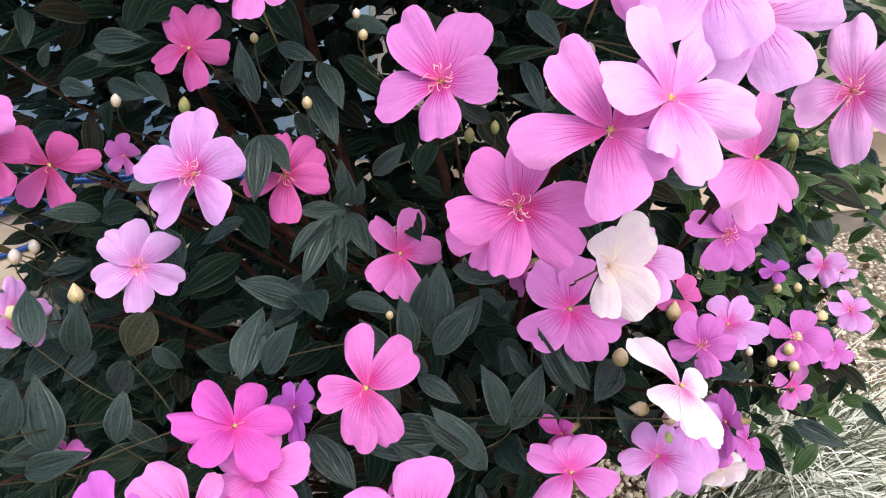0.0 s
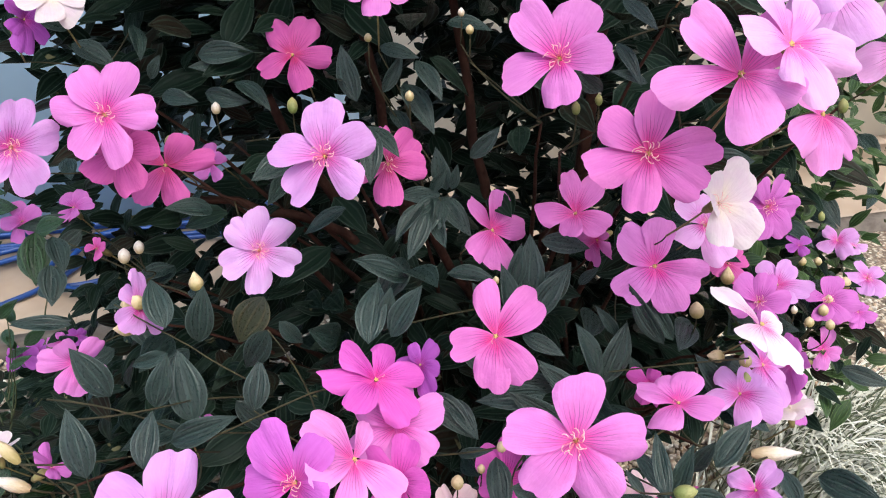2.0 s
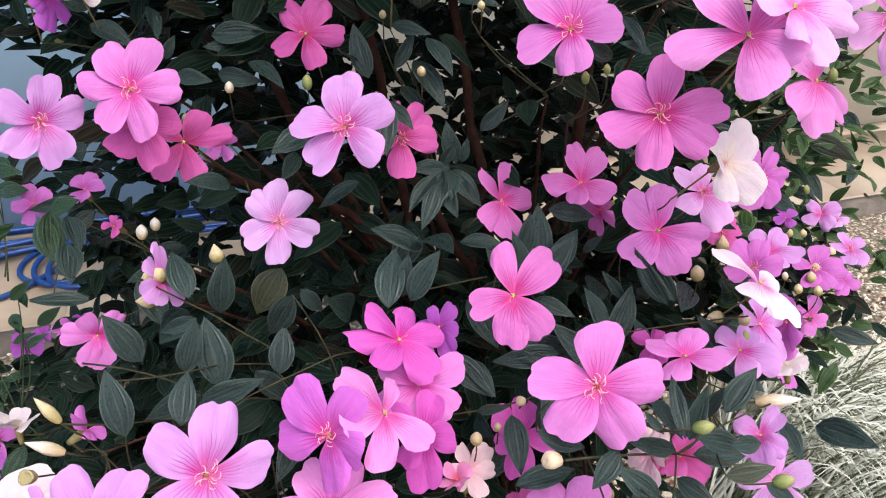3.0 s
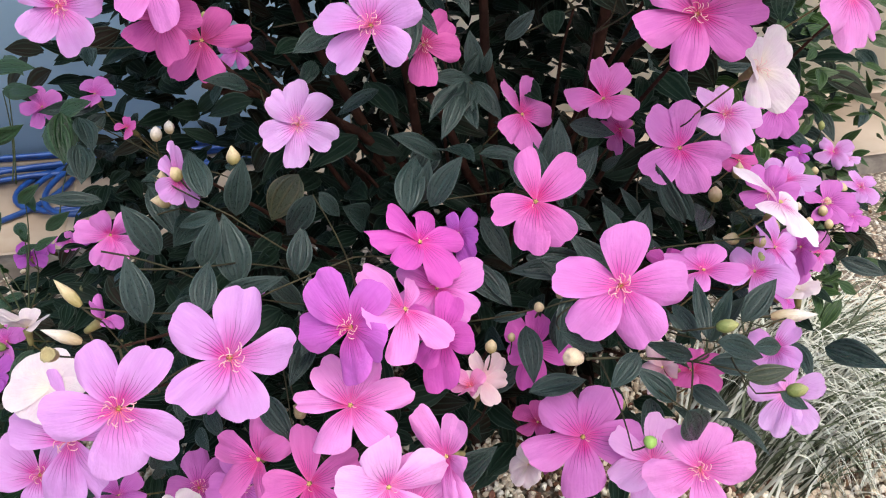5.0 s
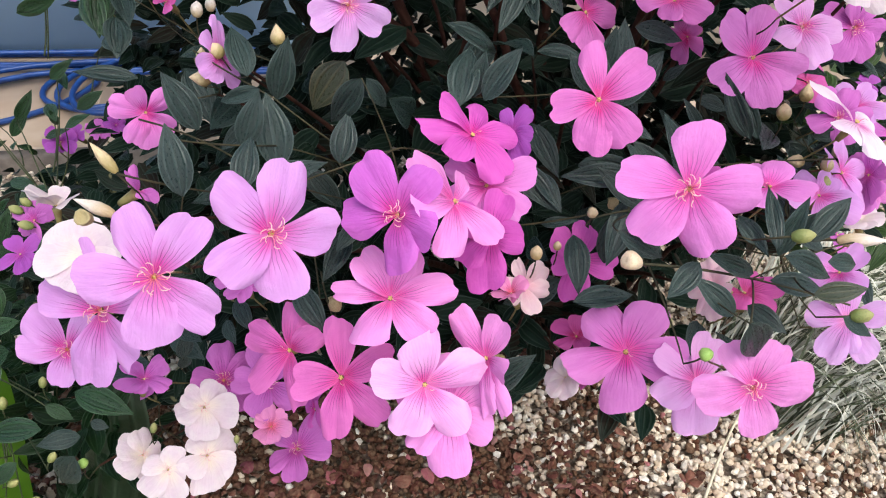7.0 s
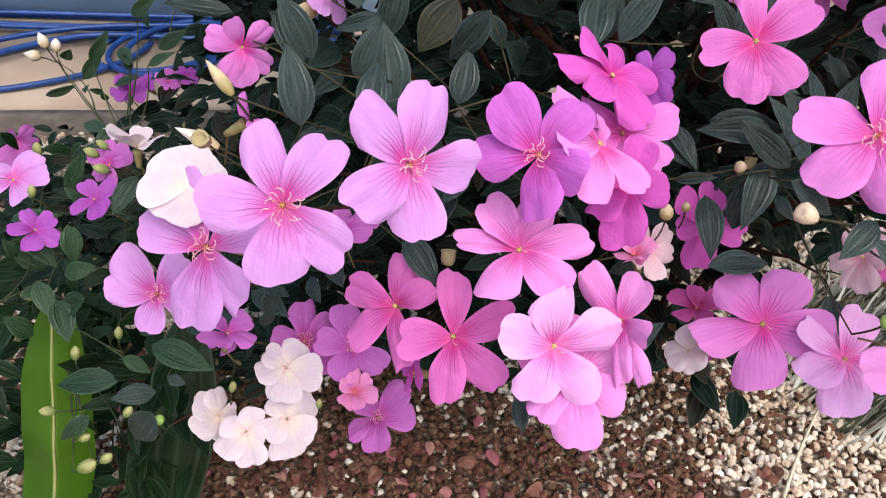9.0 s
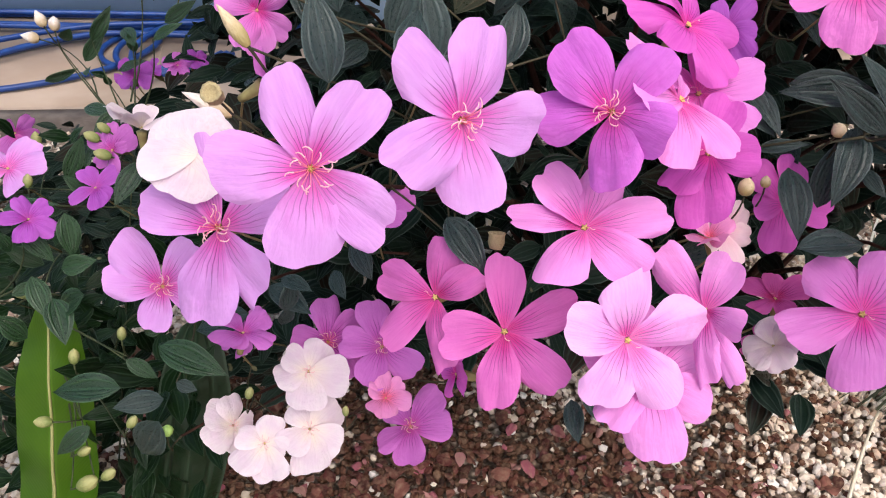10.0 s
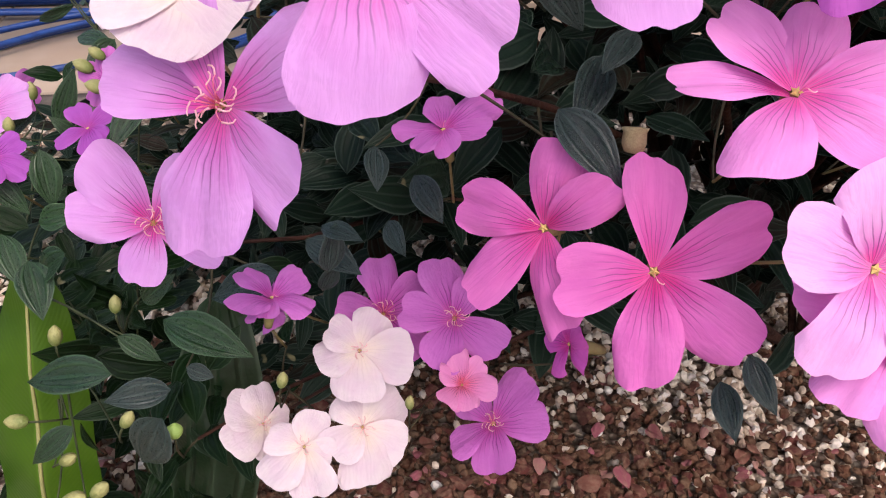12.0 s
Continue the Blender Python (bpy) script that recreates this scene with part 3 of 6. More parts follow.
bloom("hot", (-0.047, 0.361, 0.613), (-0.33, -0.76, 0.57), 0.0385, (51, 1.08, 0.72, 5), (112, 1.01, 0.50, 9), (205, 0.87, 0.59, 2), (275, 1.00, 0.71, 5), (317, 1.01, 0.72, 11))
bloom("rose", (-0.116, 0.513, 0.683), (0.21, -0.81, 0.55), 0.0328, (38, 1.01, 0.79, 8), (87, 0.96, 0.45, 5), (188, 0.99, 0.57, 7), (259, 1.07, 0.74, 3), (347, 0.97, 0.72, 9), stamens=True)
bloom("pale_pink", (0.212, 0.381, 0.798), (-0.67, -0.69, 0.27), 0.0355, (51, 0.95, 0.66, 4), (113, 1.03, 0.64, 6), (211, 0.87, 0.74, 1), (287, 1.08, 0.63, 5), (349, 0.95, 0.66, 4), stamens=True)
bloom("pink_fade", (0.179, 0.405, 0.749), (0.40, -0.82, 0.41), 0.0393, (58, 0.96, 0.69, 5), (131, 0.95, 0.66, 4), (204, 1.01, 0.65, 4), (260, 1.03, 0.70, 8), (306, 1.00, 0.43, 4))
bloom("rose", (-0.298, 0.532, 0.683), (-0.07, -0.95, 0.30), 0.0379, (8, 1.10, 0.47, 1), (49, 0.87, 0.54, 14), (141, 0.95, 0.61, 4), (233, 1.05, 0.55, 6), (283, 0.94, 0.64, 8))
bloom("pink", (-0.317, 0.476, 0.745), (0.03, -0.89, 0.45), 0.0378, (1, 0.98, 0.67, 5), (64, 1.07, 0.66, 4), (118, 0.97, 0.70, 3), (170, 0.99, 0.59, 5), (229, 0.94, 0.66, 5), (285, 1.04, 0.61, 2), stamens=True)
bloom("lilac", (-0.383, 0.463, 0.728), (0.71, -0.68, 0.19), 0.0348, (1, 1.01, 0.70, 6), (65, 1.01, 0.71, 6), (137, 0.95, 0.66, 4), (210, 0.95, 0.66, 4), (282, 0.98, 0.81, 5), stamens=True)
bloom("rose", (-0.318, 0.494, 0.711), (0.11, -0.88, 0.46), 0.0322, (6, 0.89), (77, 0.97), (148, 0.97), (218, 0.98), (281, 1.08))
bloom("white", (0.087, 0.343, 0.715), (0.05, -0.80, 0.60), 0.0322, (42, 1.00, 0.86, 6), (100, 0.62, 0.60, 24), (178, 0.30, 0.55, 40), (262, 0.88, 0.50, 14), (312, 1.00, 0.84, 6), stamens=True)
bloom("white_pink", (0.157, 0.385, 0.592), (0.302, -0.249, 0.917), 0.0429, (87, 1.02, 0.78, 4), (177, 0.70, 0.62, 2), (231, 0.87, 0.50, 0), (253, 1.02, 0.40, -4), (336, 0.50, 0.50, 2))
bloom("magenta", (-0.132, 0.356, 0.585), (0.40, -0.38, 0.83), 0.0362, (28, 0.93, 0.57, -2), (105, 0.94, 0.63, 14), (144, 1.11, 0.56, -5), (195, 0.96, 0.57, 9), (273, 1.05, 0.75, 1), (335, 0.98, 0.55, 7))
bloom("purple", (-0.099, 0.383, 0.576), (-0.52, -0.60, 0.61), 0.0214, (9, 0.82), (72, 0.97), (135, 0.78), (198, 0.97), (260, 0.97), (322, 1.25))
bloom("orchid", (0.203, 0.475, 0.554), (-0.35, -0.75, 0.55), 0.0263, (10, 0.98), (79, 1.01), (137, 1.06), (208, 0.93), (298, 0.97), stamens=True)
bloom("orchid", (0.320, 0.552, 0.499), (-0.30, -0.41, 0.86), 0.0275, (20, 1.08), (91, 1.03), (173, 0.92), (269, 0.96), (313, 1.00), stamens=True)
bloom("pink", (0.337, 0.565, 0.429), (0.15, -0.81, 0.56), 0.0237, (50, 1.14), (143, 0.88), (250, 0.95), (333, 0.89))
bloom("orchid", (0.288, 0.527, 0.396), (0.51, -0.55, 0.66), 0.0229, (61, 0.84), (98, 1.25), (169, 1.14), (250, 1.23), (314, 0.75))
bloom("lilac", (0.401, 0.614, 0.485), (-0.13, -0.55, 0.82), 0.0235, (37, 0.85), (111, 0.91), (183, 0.97), (255, 1.03), (306, 1.08), stamens=True)
bloom("pale_lilac", (0.413, 0.668, 0.496), (-0.14, -0.31, 0.94), 0.0161, (77, 0.77), (139, 0.97), (202, 1.03), (281, 1.03), (348, 0.96))
bloom("pink", (0.081, 0.338, 0.562), (-0.14, -0.08, 0.99), 0.0301, (22, 1.01), (115, 1.03), (151, 0.92), (207, 1.02), (287, 1.00))
bloom("hot", (0.035, 0.482, 0.645), (-0.11, -0.58, 0.81), 0.0332, (58, 1.07, 0.63, 10), (102, 1.12, 0.61, 13), (185, 0.98, 0.74, 6), (257, 0.88, 0.58, 21), (326, 0.91, 0.72, 10))
bloom("hot", (0.061, 0.499, 0.611), (-0.80, -0.60, -0.06), 0.0222, (59, 0.75), (127, 0.97), (195, 0.97), (264, 1.10), (345, 0.96))
bloom("pale_pink", (0.144, 0.479, 0.630), (0.09, -0.59, 0.80), 0.0321, (69, 0.88), (131, 0.98), (208, 0.97), (280, 1.17), (348, 1.02), stamens=True)
bloom("pink", (-0.117, 0.490, 0.826), (0.04, -0.68, 0.73), 0.0245, (42, 0.92), (105, 0.87), (203, 1.05), (261, 1.08), (338, 1.08), stamens=True)
bloom("white", (-0.352, 0.520, 0.821), (0.28, -0.71, 0.65), 0.0254, (257, 0.92), (305, 1.00), (344, 0.92), (53, 0.97), (121, 0.97), (189, 0.97))
bloom("purple", (-0.383, 0.537, 0.802), (0.90, -0.35, 0.24), 0.0218, (1, 0.75), (66, 0.97), (131, 0.97), (196, 0.87), (237, 1.25), (299, 0.97))
bloom("orchid", (-0.482, 0.647, 0.585), (-0.17, -0.72, 0.67), 0.0227, (43, 0.96), (120, 0.97), (196, 0.94), (257, 1.00), (335, 0.87))
bloom("orchid", (-0.430, 0.648, 0.597), (-0.06, -0.48, 0.88), 0.0216, (18, 0.92), (76, 0.97), (133, 0.95), (244, 1.09), (287, 0.80))
bloom("rose", (-0.376, 0.548, 0.601), (-0.30, -0.64, 0.70), 0.0125, (20, 0.86), (106, 0.81), (194, 0.90), (304, 1.00))
bloom("orchid", (-0.285, 0.632, 0.644), (-0.24, -0.92, 0.31), 0.0200, (34, 0.81), (98, 0.97), (162, 0.97), (226, 0.96), (300, 0.96))
bloom("orchid", (-0.264, 0.384, 0.533), (0.55, 0.24, 0.80), 0.0157, (126, 0.82), (183, 0.83), (247, 0.97), (310, 0.95), (38, 0.97))
bloom("lilac", (0.150, 0.382, 0.530), (-0.20, -0.40, 0.90), 0.0282, (73, 0.85), (138, 0.89), (216, 0.97), (293, 1.03), (348, 1.17))
bloom("white", (0.205, 0.397, 0.498), (-0.25, 0.09, 0.96), 0.0195, (28, 0.91), (87, 0.97), (146, 0.97), (215, 0.91), (276, 0.97), (337, 0.93))
bloom("lilac", (-0.255, 0.247, 0.575), (0.46, -0.75, 0.48), 0.0415, (59, 1.05, 0.75, 6), (123, 1.03, 0.63, 4), (203, 0.98, 0.67, 6), (269, 0.96, 0.73, 2), (347, 0.98, 0.67, 1), stamens=True)
bloom("lilac", (-0.315, 0.224, 0.561), (0.21, -0.87, 0.45), 0.0406, (51, 1.01, 0.61, 6), (105, 1.02, 0.54, 5), (175, 0.98, 0.69, 5), (261, 0.98, 0.79, 3), (317, 1.01, 0.65, 4), stamens=True)
bloom("pink_fade", (-0.185, 0.276, 0.505), (-0.14, -0.50, 0.86), 0.0394, (24, 1.10, 0.55, 4), (80, 0.95, 0.59, 4), (137, 0.97, 0.65, 5), (186, 0.99, 0.44, 4), (254, 0.95, 0.66, 8), (327, 0.98, 0.63, 7))
bloom("mauve", (-0.182, 0.282, 0.567), (-0.53, -0.70, 0.48), 0.0382, (70, 0.95, 0.66, 4), (145, 1.11, 0.79, 10), (203, 0.99, 0.72, 7), (295, 0.97, 0.74, 5), (354, 0.90, 0.67, 16), stamens=True)
bloom("pink_fade", (-0.147, 0.297, 0.568), (0.48, -0.35, 0.80), 0.0390, (20, 0.92, 0.37, -12), (97, 1.03, 0.94, 3), (158, 0.95, 0.66, 4), (218, 1.05, 0.55, -1), (281, 0.99, 0.59, 5))
bloom("pink", (-0.119, 0.346, 0.551), (-0.14, -0.56, 0.82), 0.0356, (27, 1.04), (91, 0.97), (155, 0.97), (219, 0.97), (283, 0.94), (324, 1.00))
bloom("magenta", (-0.118, 0.312, 0.533), (-0.52, -0.64, 0.57), 0.0321, (16, 0.86), (94, 0.97), (171, 0.97), (249, 0.89), (293, 1.22))
bloom("pink", (-0.013, 0.264, 0.603), (-0.24, -0.82, 0.51), 0.0412, (9, 0.99, 0.69, 5), (90, 0.97, 0.74, 8), (175, 1.04, 0.68, 5), (236, 1.00, 0.70, 6), (302, 0.99, 0.78, 6), stamens=True)
bloom("pink", (-0.012, 0.288, 0.449), (-0.25, -0.56, 0.79), 0.0436, (5, 0.98, 0.79, 5), (74, 0.97, 0.73, 4), (142, 0.97, 0.77, 6), (214, 1.04, 0.64, 4), (280, 1.03, 0.76, 4))
bloom("pink_fade", (0.036, 0.206, 0.499), (-0.19, -0.93, 0.32), 0.0351, (15, 1.00, 0.89, 5), (76, 0.97, 0.81, 7), (126, 1.02, 0.59, 6), (202, 1.01, 0.79, 5), (289, 0.95, 0.66, 4), stamens=True)
bloom("pale_pink", (0.034, 0.262, 0.446), (-0.18, -0.53, 0.83), 0.0367, (83, 0.96), (152, 0.97), (221, 0.94), (273, 1.11), (358, 0.97))
bloom("pale_pink", (-0.162, 0.240, 0.464), (0.19, -0.89, 0.42), 0.0402, (13, 1.06, 0.70, 8), (95, 0.93, 0.73, 14), (158, 0.99, 0.63, 12), (246, 0.91, 0.71, 5), (304, 1.09, 0.65, 11))
bloom("pink_fade", (-0.144, 0.241, 0.439), (-0.16, -0.52, 0.84), 0.0381, (241, 0.95), (284, 1.20), (342, 0.89), (47, 0.97), (111, 0.97), (176, 0.97))
bloom("pink_fade", (-0.120, 0.254, 0.474), (-0.69, -0.53, 0.49), 0.0366, (8, 0.84, 0.44, 29), (91, 0.86, 0.56, 11), (159, 1.06, 0.58, 10), (233, 0.95, 0.59, 4), (307, 1.06, 0.48, 4), (325, 1.11, 0.41, 3))
bloom("warm", (-0.217, 0.275, 0.434), (-0.30, -0.75, 0.59), 0.0425, (38, 1.05, 0.52, 7), (104, 1.00, 0.52, 8), (202, 0.87, 0.64, 1), (280, 1.02, 0.60, 6), (332, 1.04, 0.60, 7))
bloom("warm", (-0.255, 0.302, 0.434), (-0.51, -0.71, 0.49), 0.0397, (48, 0.91, 0.50, 14), (94, 0.89, 0.61, 7), (182, 1.00, 0.60, 3), (241, 1.08, 0.61, 9), (304, 1.09, 0.61, 4))
bloom("lilac", (-0.415, 0.308, 0.426), (0.30, -0.68, 0.67), 0.0327, (44, 0.95, 0.66, 4), (121, 1.17, 0.76, 11), (163, 1.01, 0.63, 9), (245, 0.83, 0.61, 11), (327, 0.93, 0.63, 7), stamens=True)
bloom("lilac", (-0.366, 0.267, 0.499), (-0.22, -0.78, 0.59), 0.0449, (38, 0.95, 0.66, 4), (119, 1.02, 0.45, 8), (175, 0.97, 0.58, 2), (273, 1.06, 0.84, 5), (317, 0.94, 0.54, 7), stamens=True)
bloom("pink", (-0.383, 0.467, 0.538), (0.53, -0.84, 0.07), 0.0280, (106, 0.87), (154, 1.07), (234, 1.00), (267, 1.07), (319, 0.96), (32, 0.97))
bloom("lilac", (-0.321, 0.464, 0.588), (0.77, -0.48, 0.42), 0.0270, (62, 1.17), (101, 0.85), (184, 1.00), (224, 0.85), (290, 0.97), (356, 0.97))
bloom("white", (-0.477, 0.478, 0.437), (0.02, 0.05, 1.0), 0.0310, (10, 0.95, 0.66, 34), (68, 1.00, 0.70, 44), (118, 1.00, 0.66, 46), (172, 0.98, 0.66, 34), (266, 0.60, 0.60, 58))
blossoms.append((Vector((-0.474, 0.472, 0.456)), Vector((0.32, -0.74, 0.59)), 0.030))
bloom("white", (-0.380, 0.285, 0.529), (0.02, -0.62, 0.78), 0.0265, (30, 1.00, 1.20, 2), (102, 1.00, 1.25, 3), (174, 1.03, 1.28, 2), (246, 1.00, 1.22, 3), (318, 0.98, 1.20, 2), plain=True, flat=0.3)
bloom("orchid", (-0.352, 0.330, 0.548), (0.80, -0.10, 0.60), 0.0165, (60, 1.10, 0.60, 20), (110, 1.10, 0.60, 20), (200, 0.80, 0.60, 30), (290, 0.80, 0.60, 30))
bloom("orchid", (-0.330, 0.394, 0.308), (0.28, -0.56, 0.78), 0.0337, (18, 1.03), (76, 1.07), (157, 0.86), (224, 0.97), (291, 1.00), stamens=True)
bloom("orchid", (-0.288, 0.385, 0.314), (0.11, -0.53, 0.84), 0.0335, (55, 0.80), (94, 1.12), (168, 0.97), (242, 1.06), (317, 1.01), stamens=True)
bloom("orchid", (-0.382, 0.349, 0.354), (0.19, 0.05, 0.98), 0.0238, (129, 1.03), (165, 0.76), (238, 0.97), (311, 1.00), (40, 0.97))
bloom("white", (-0.340, 0.359, 0.311), (0.08, -0.60, 0.79), 0.0263, (60, 0.92), (140, 0.85), (192, 0.93), (265, 1.13), (347, 1.16), stamens=True)
bloom("white", (-0.337, 0.335, 0.276), (0.18, -0.56, 0.81), 0.0268, (32, 1.05), (114, 0.83), (210, 0.91), (262, 1.20), (320, 0.99), stamens=True)
bloom("white", (-0.367, 0.322, 0.274), (0.03, -0.58, 0.82), 0.0229, (74, 0.89), (163, 0.91), (226, 1.18), (288, 1.25), (345, 0.75), stamens=True)
bloom("white", (-0.395, 0.343, 0.267), (0.58, -0.38, 0.72), 0.0214, (64, 1.09), (119, 1.19), (176, 1.21), (246, 0.93), (337, 0.75), stamens=True)
bloom("orchid", (-0.262, 0.361, 0.253), (-0.33, -0.28, 0.90), 0.0325, (47, 1.03), (95, 1.13), (178, 0.93), (258, 0.91), (319, 1.01), stamens=True)
bloom("magenta", (-0.035, 0.370, 0.471), (0.14, -0.69, 0.71), 0.0313, (66, 0.99), (126, 0.97), (187, 0.81), (252, 1.10), (342, 1.02))
bloom("rose", (-0.032, 0.341, 0.415), (-0.29, -0.04, 0.96), 0.0226, (5, 0.79), (98, 1.11), (156, 0.97), (213, 1.07), (283, 0.80))
bloom("rose", (-0.021, 0.339, 0.378), (-0.65, -0.03, 0.76), 0.0219, (35, 0.83), (108, 0.97), (181, 0.97), (253, 1.01), (334, 0.92))
bloom("cream", (-0.082, 0.343, 0.464), (0.38, -0.65, 0.66), 0.0235, (20, 1.19), (88, 0.97), (156, 0.80), (200, 0.81), (268, 0.97), (336, 0.98))
bloom("white", (-0.049, 0.296, 0.414), (-0.67, -0.08, 0.74), 0.0203, (29, 0.75), (96, 0.97), (162, 0.97), (229, 0.97), (296, 0.92), (355, 1.08))
bloom("pale_lilac", (0.128, 0.268, 0.500), (-0.46, -0.56, 0.69), 0.0274, (267, 1.23), (293, 0.88), (321, 1.11), (37, 0.97), (114, 0.97), (191, 0.97))
bloom("lilac", (0.121, 0.286, 0.527), (-0.64, -0.24, 0.73), 0.0235, (5, 0.91), (87, 0.97), (186, 0.90), (254, 0.97), (321, 1.03))
bloom("orchid", (-0.706, 0.715, 0.295), (0.79, -0.61, 0.01), 0.0271, (34, 0.93), (117, 0.75), (222, 1.15), (277, 1.05), (335, 0.97))
bloom("lilac", (-0.613, 0.526, 0.365), (0.02, -0.41, 0.91), 0.0293, (14, 1.11), (61, 1.09), (142, 0.79), (221, 0.97), (300, 0.97))
bloom("orchid", (-0.518, 0.517, 0.395), (-0.34, -0.79, 0.52), 0.0231, (29, 0.75), (45, 1.22), (106, 0.97), (168, 0.97), (229, 0.90), (309, 0.97))
bloom("purple", (-0.541, 0.410, 0.396), (0.33, -0.31, 0.89), 0.0208, (14, 0.88), (84, 0.90), (159, 0.97), (233, 0.99), (303, 0.97))
bloom("purple", (-0.526, 0.490, 0.374), (-0.20, -0.45, 0.87), 0.0234, (146, 0.93), (232, 0.97), (319, 1.05), (348, 0.82), (67, 0.97))
bloom("purple", (-0.582, 0.740, 0.354), (0.3, -0.6, 0.7), 0.014, (20, 1.0), (92, 0.9), (165, 1.05), (236, 0.95), (310, 1.0))
bloom("purple", (-0.556, 0.740, 0.367), (-0.4, -0.5, 0.75), 0.016, (20, 1.0), (92, 0.9), (165, 1.05), (236, 0.95), (310, 1.0))
bloom("orchid", (-0.527, 0.740, 0.375), (0.1, -0.6, 0.8), 0.016, (20, 1.0), (92, 0.9), (165, 1.05), (236, 0.95), (310, 1.0))
bloom("purple", (-0.507, 0.740, 0.383), (0.4, -0.4, 0.8), 0.014, (20, 1.0), (92, 0.9), (165, 1.05), (236, 0.95), (310, 1.0))
bloom("purple", (-0.567, 0.721, 0.368), (0.23, -0.57, 0.79), 0.0218, (37, 0.94), (122, 0.97), (207, 0.93), (319, 0.91))
bloom("blush", (-0.283, 0.353, 0.293), (0.15, -0.50, 0.85), 0.0214, (35, 0.89), (93, 0.97), (151, 0.95), (218, 1.07), (265, 1.00), (332, 1.05), shut=30)
bloom("blush", (-0.092, 0.333, 0.465), (-0.38, -0.19, 0.90), 0.0182, (3, 0.99), (76, 0.94), (188, 0.84), (254, 0.97), (319, 0.94), shut=30)
bloom("lilac", (0.232, 0.501, 0.554), (-0.22, -0.35, 0.91), 0.0291, (73, 0.97), (131, 0.91), (214, 0.97), (298, 0.96), (353, 1.06))
bloom("lilac", (0.179, 0.409, 0.536), (0.43, -0.53, 0.73), 0.0301, (202, 0.92), (256, 1.25), (280, 0.75), (350, 0.97), (61, 0.97), (131, 0.97))
bloom("purple", (0.322, 0.626, 0.524), (-0.24, -0.46, 0.86), 0.0160, (53, 0.91), (141, 0.98), (223, 0.97), (305, 0.95))
bloom("rose", (0.197, 0.530, 0.562), (0.05, -0.52, 0.85), 0.0228, (8, 0.85), (53, 0.95), (126, 0.97), (199, 1.01), (283, 0.97))
bloom("magenta", (0.088, 0.410, 0.524), (-0.74, -0.66, 0.14), 0.0198, (10, 0.91), (80, 0.77), (168, 0.97), (257, 1.06), (313, 0.97))
bloom("orchid", (0.208, 0.413, 0.533), (-0.98, -0.16, 0.14), 0.0266, (43, 0.75), (101, 0.97), (159, 0.83), (230, 0.97), (300, 1.25), (341, 1.07))
bloom("rose", (0.081, 0.320, 0.480), (-0.18, -0.08, 0.98), 0.0276, (0, 1.01), (64, 0.97), (127, 0.77), (228, 1.18), (294, 0.97))
bloom("cream", (0.055, 0.317, 0.488), (-0.87, -0.22, 0.44), 0.0251, (23, 0.75), (90, 0.97), (157, 0.97), (224, 0.97), (291, 0.93), (334, 1.19))
bloom("orchid", (0.369, 0.570, 0.471), (-0.09, -0.50, 0.86), 0.0189, (43, 0.75), (130, 0.97), (217, 1.05), (258, 1.06), (331, 0.97))
bloom("lilac", (0.383, 0.654, 0.512), (-0.35, -0.60, 0.72), 0.0231, (35, 0.97), (143, 0.85), (225, 0.97), (307, 1.03))
bloom("orchid", (-0.297, 0.370, 0.441), (-0.19, -0.23, 0.95), 0.0251, (19, 0.95), (70, 1.22), (137, 0.97), (205, 0.97), (272, 0.83), (321, 0.81))
bloom("orchid", (-0.385, 0.369, 0.338), (-0.47, -0.38, 0.79), 0.0204, (18, 0.78), (85, 0.97), (186, 0.99), (252, 0.98), (315, 0.97))
bloom("magenta", (-0.238, 0.299, 0.375), (-0.89, -0.25, 0.39), 0.0200, (4, 0.82), (54, 0.75), (129, 0.97), (204, 0.97), (279, 0.84))

# ---- single leaves ----
leaf((-0.266, 0.373, 0.544), (-0.274, 0.394, 0.594), (0.27, -0.56, 0.79), 0.50)
leaf((-0.289, 0.368, 0.563), (-0.276, 0.375, 0.602), (0.34, -0.71, 0.62), 0.46)
leaf((-0.275, 0.451, 0.561), (-0.264, 0.452, 0.611), (0.27, -0.72, 0.64), 0.44)
leaf((-0.223, 0.377, 0.548), (-0.218, 0.395, 0.581), (0.01, -0.67, 0.74), 0.52)
leaf((-0.137, 0.399, 0.586), (-0.128, 0.442, 0.617), (-0.11, -0.70, 0.71), 0.45)
leaf((-0.120, 0.398, 0.592), (-0.096, 0.403, 0.632), (-0.21, -0.74, 0.64), 0.42)
leaf((-0.316, 0.302, 0.563), (-0.326, 0.319, 0.605), (0.10, -0.66, 0.74), 0.44)
leaf((-0.278, 0.297, 0.572), (-0.275, 0.325, 0.596), (0.09, -0.51, 0.85), 0.48)
leaf((-0.224, 0.479, 0.584), (-0.250, 0.471, 0.542), (0.30, -0.67, 0.68), 0.60, olive=True)
leaf((-0.294, 0.436, 0.586), (-0.308, 0.469, 0.614), (0.36, -0.61, 0.71), 0.50)
leaf((-0.318, 0.369, 0.575), (-0.338, 0.371, 0.615), (0.20, -0.75, 0.63), 0.46)
leaf((-0.205, 0.426, 0.593), (-0.188, 0.430, 0.567), (-0.10, -0.73, 0.68), 0.42)
leaf((-0.208, 0.394, 0.607), (-0.232, 0.402, 0.566), (0.19, -0.74, 0.64), 0.42)
leaf((-0.282, 0.362, 0.536), (-0.233, 0.354, 0.563), (0.16, -0.67, 0.72), 0.34)
leaf((-0.246, 0.363, 0.550), (-0.262, 0.349, 0.543), (-0.03, -0.65, 0.76), 0.36)
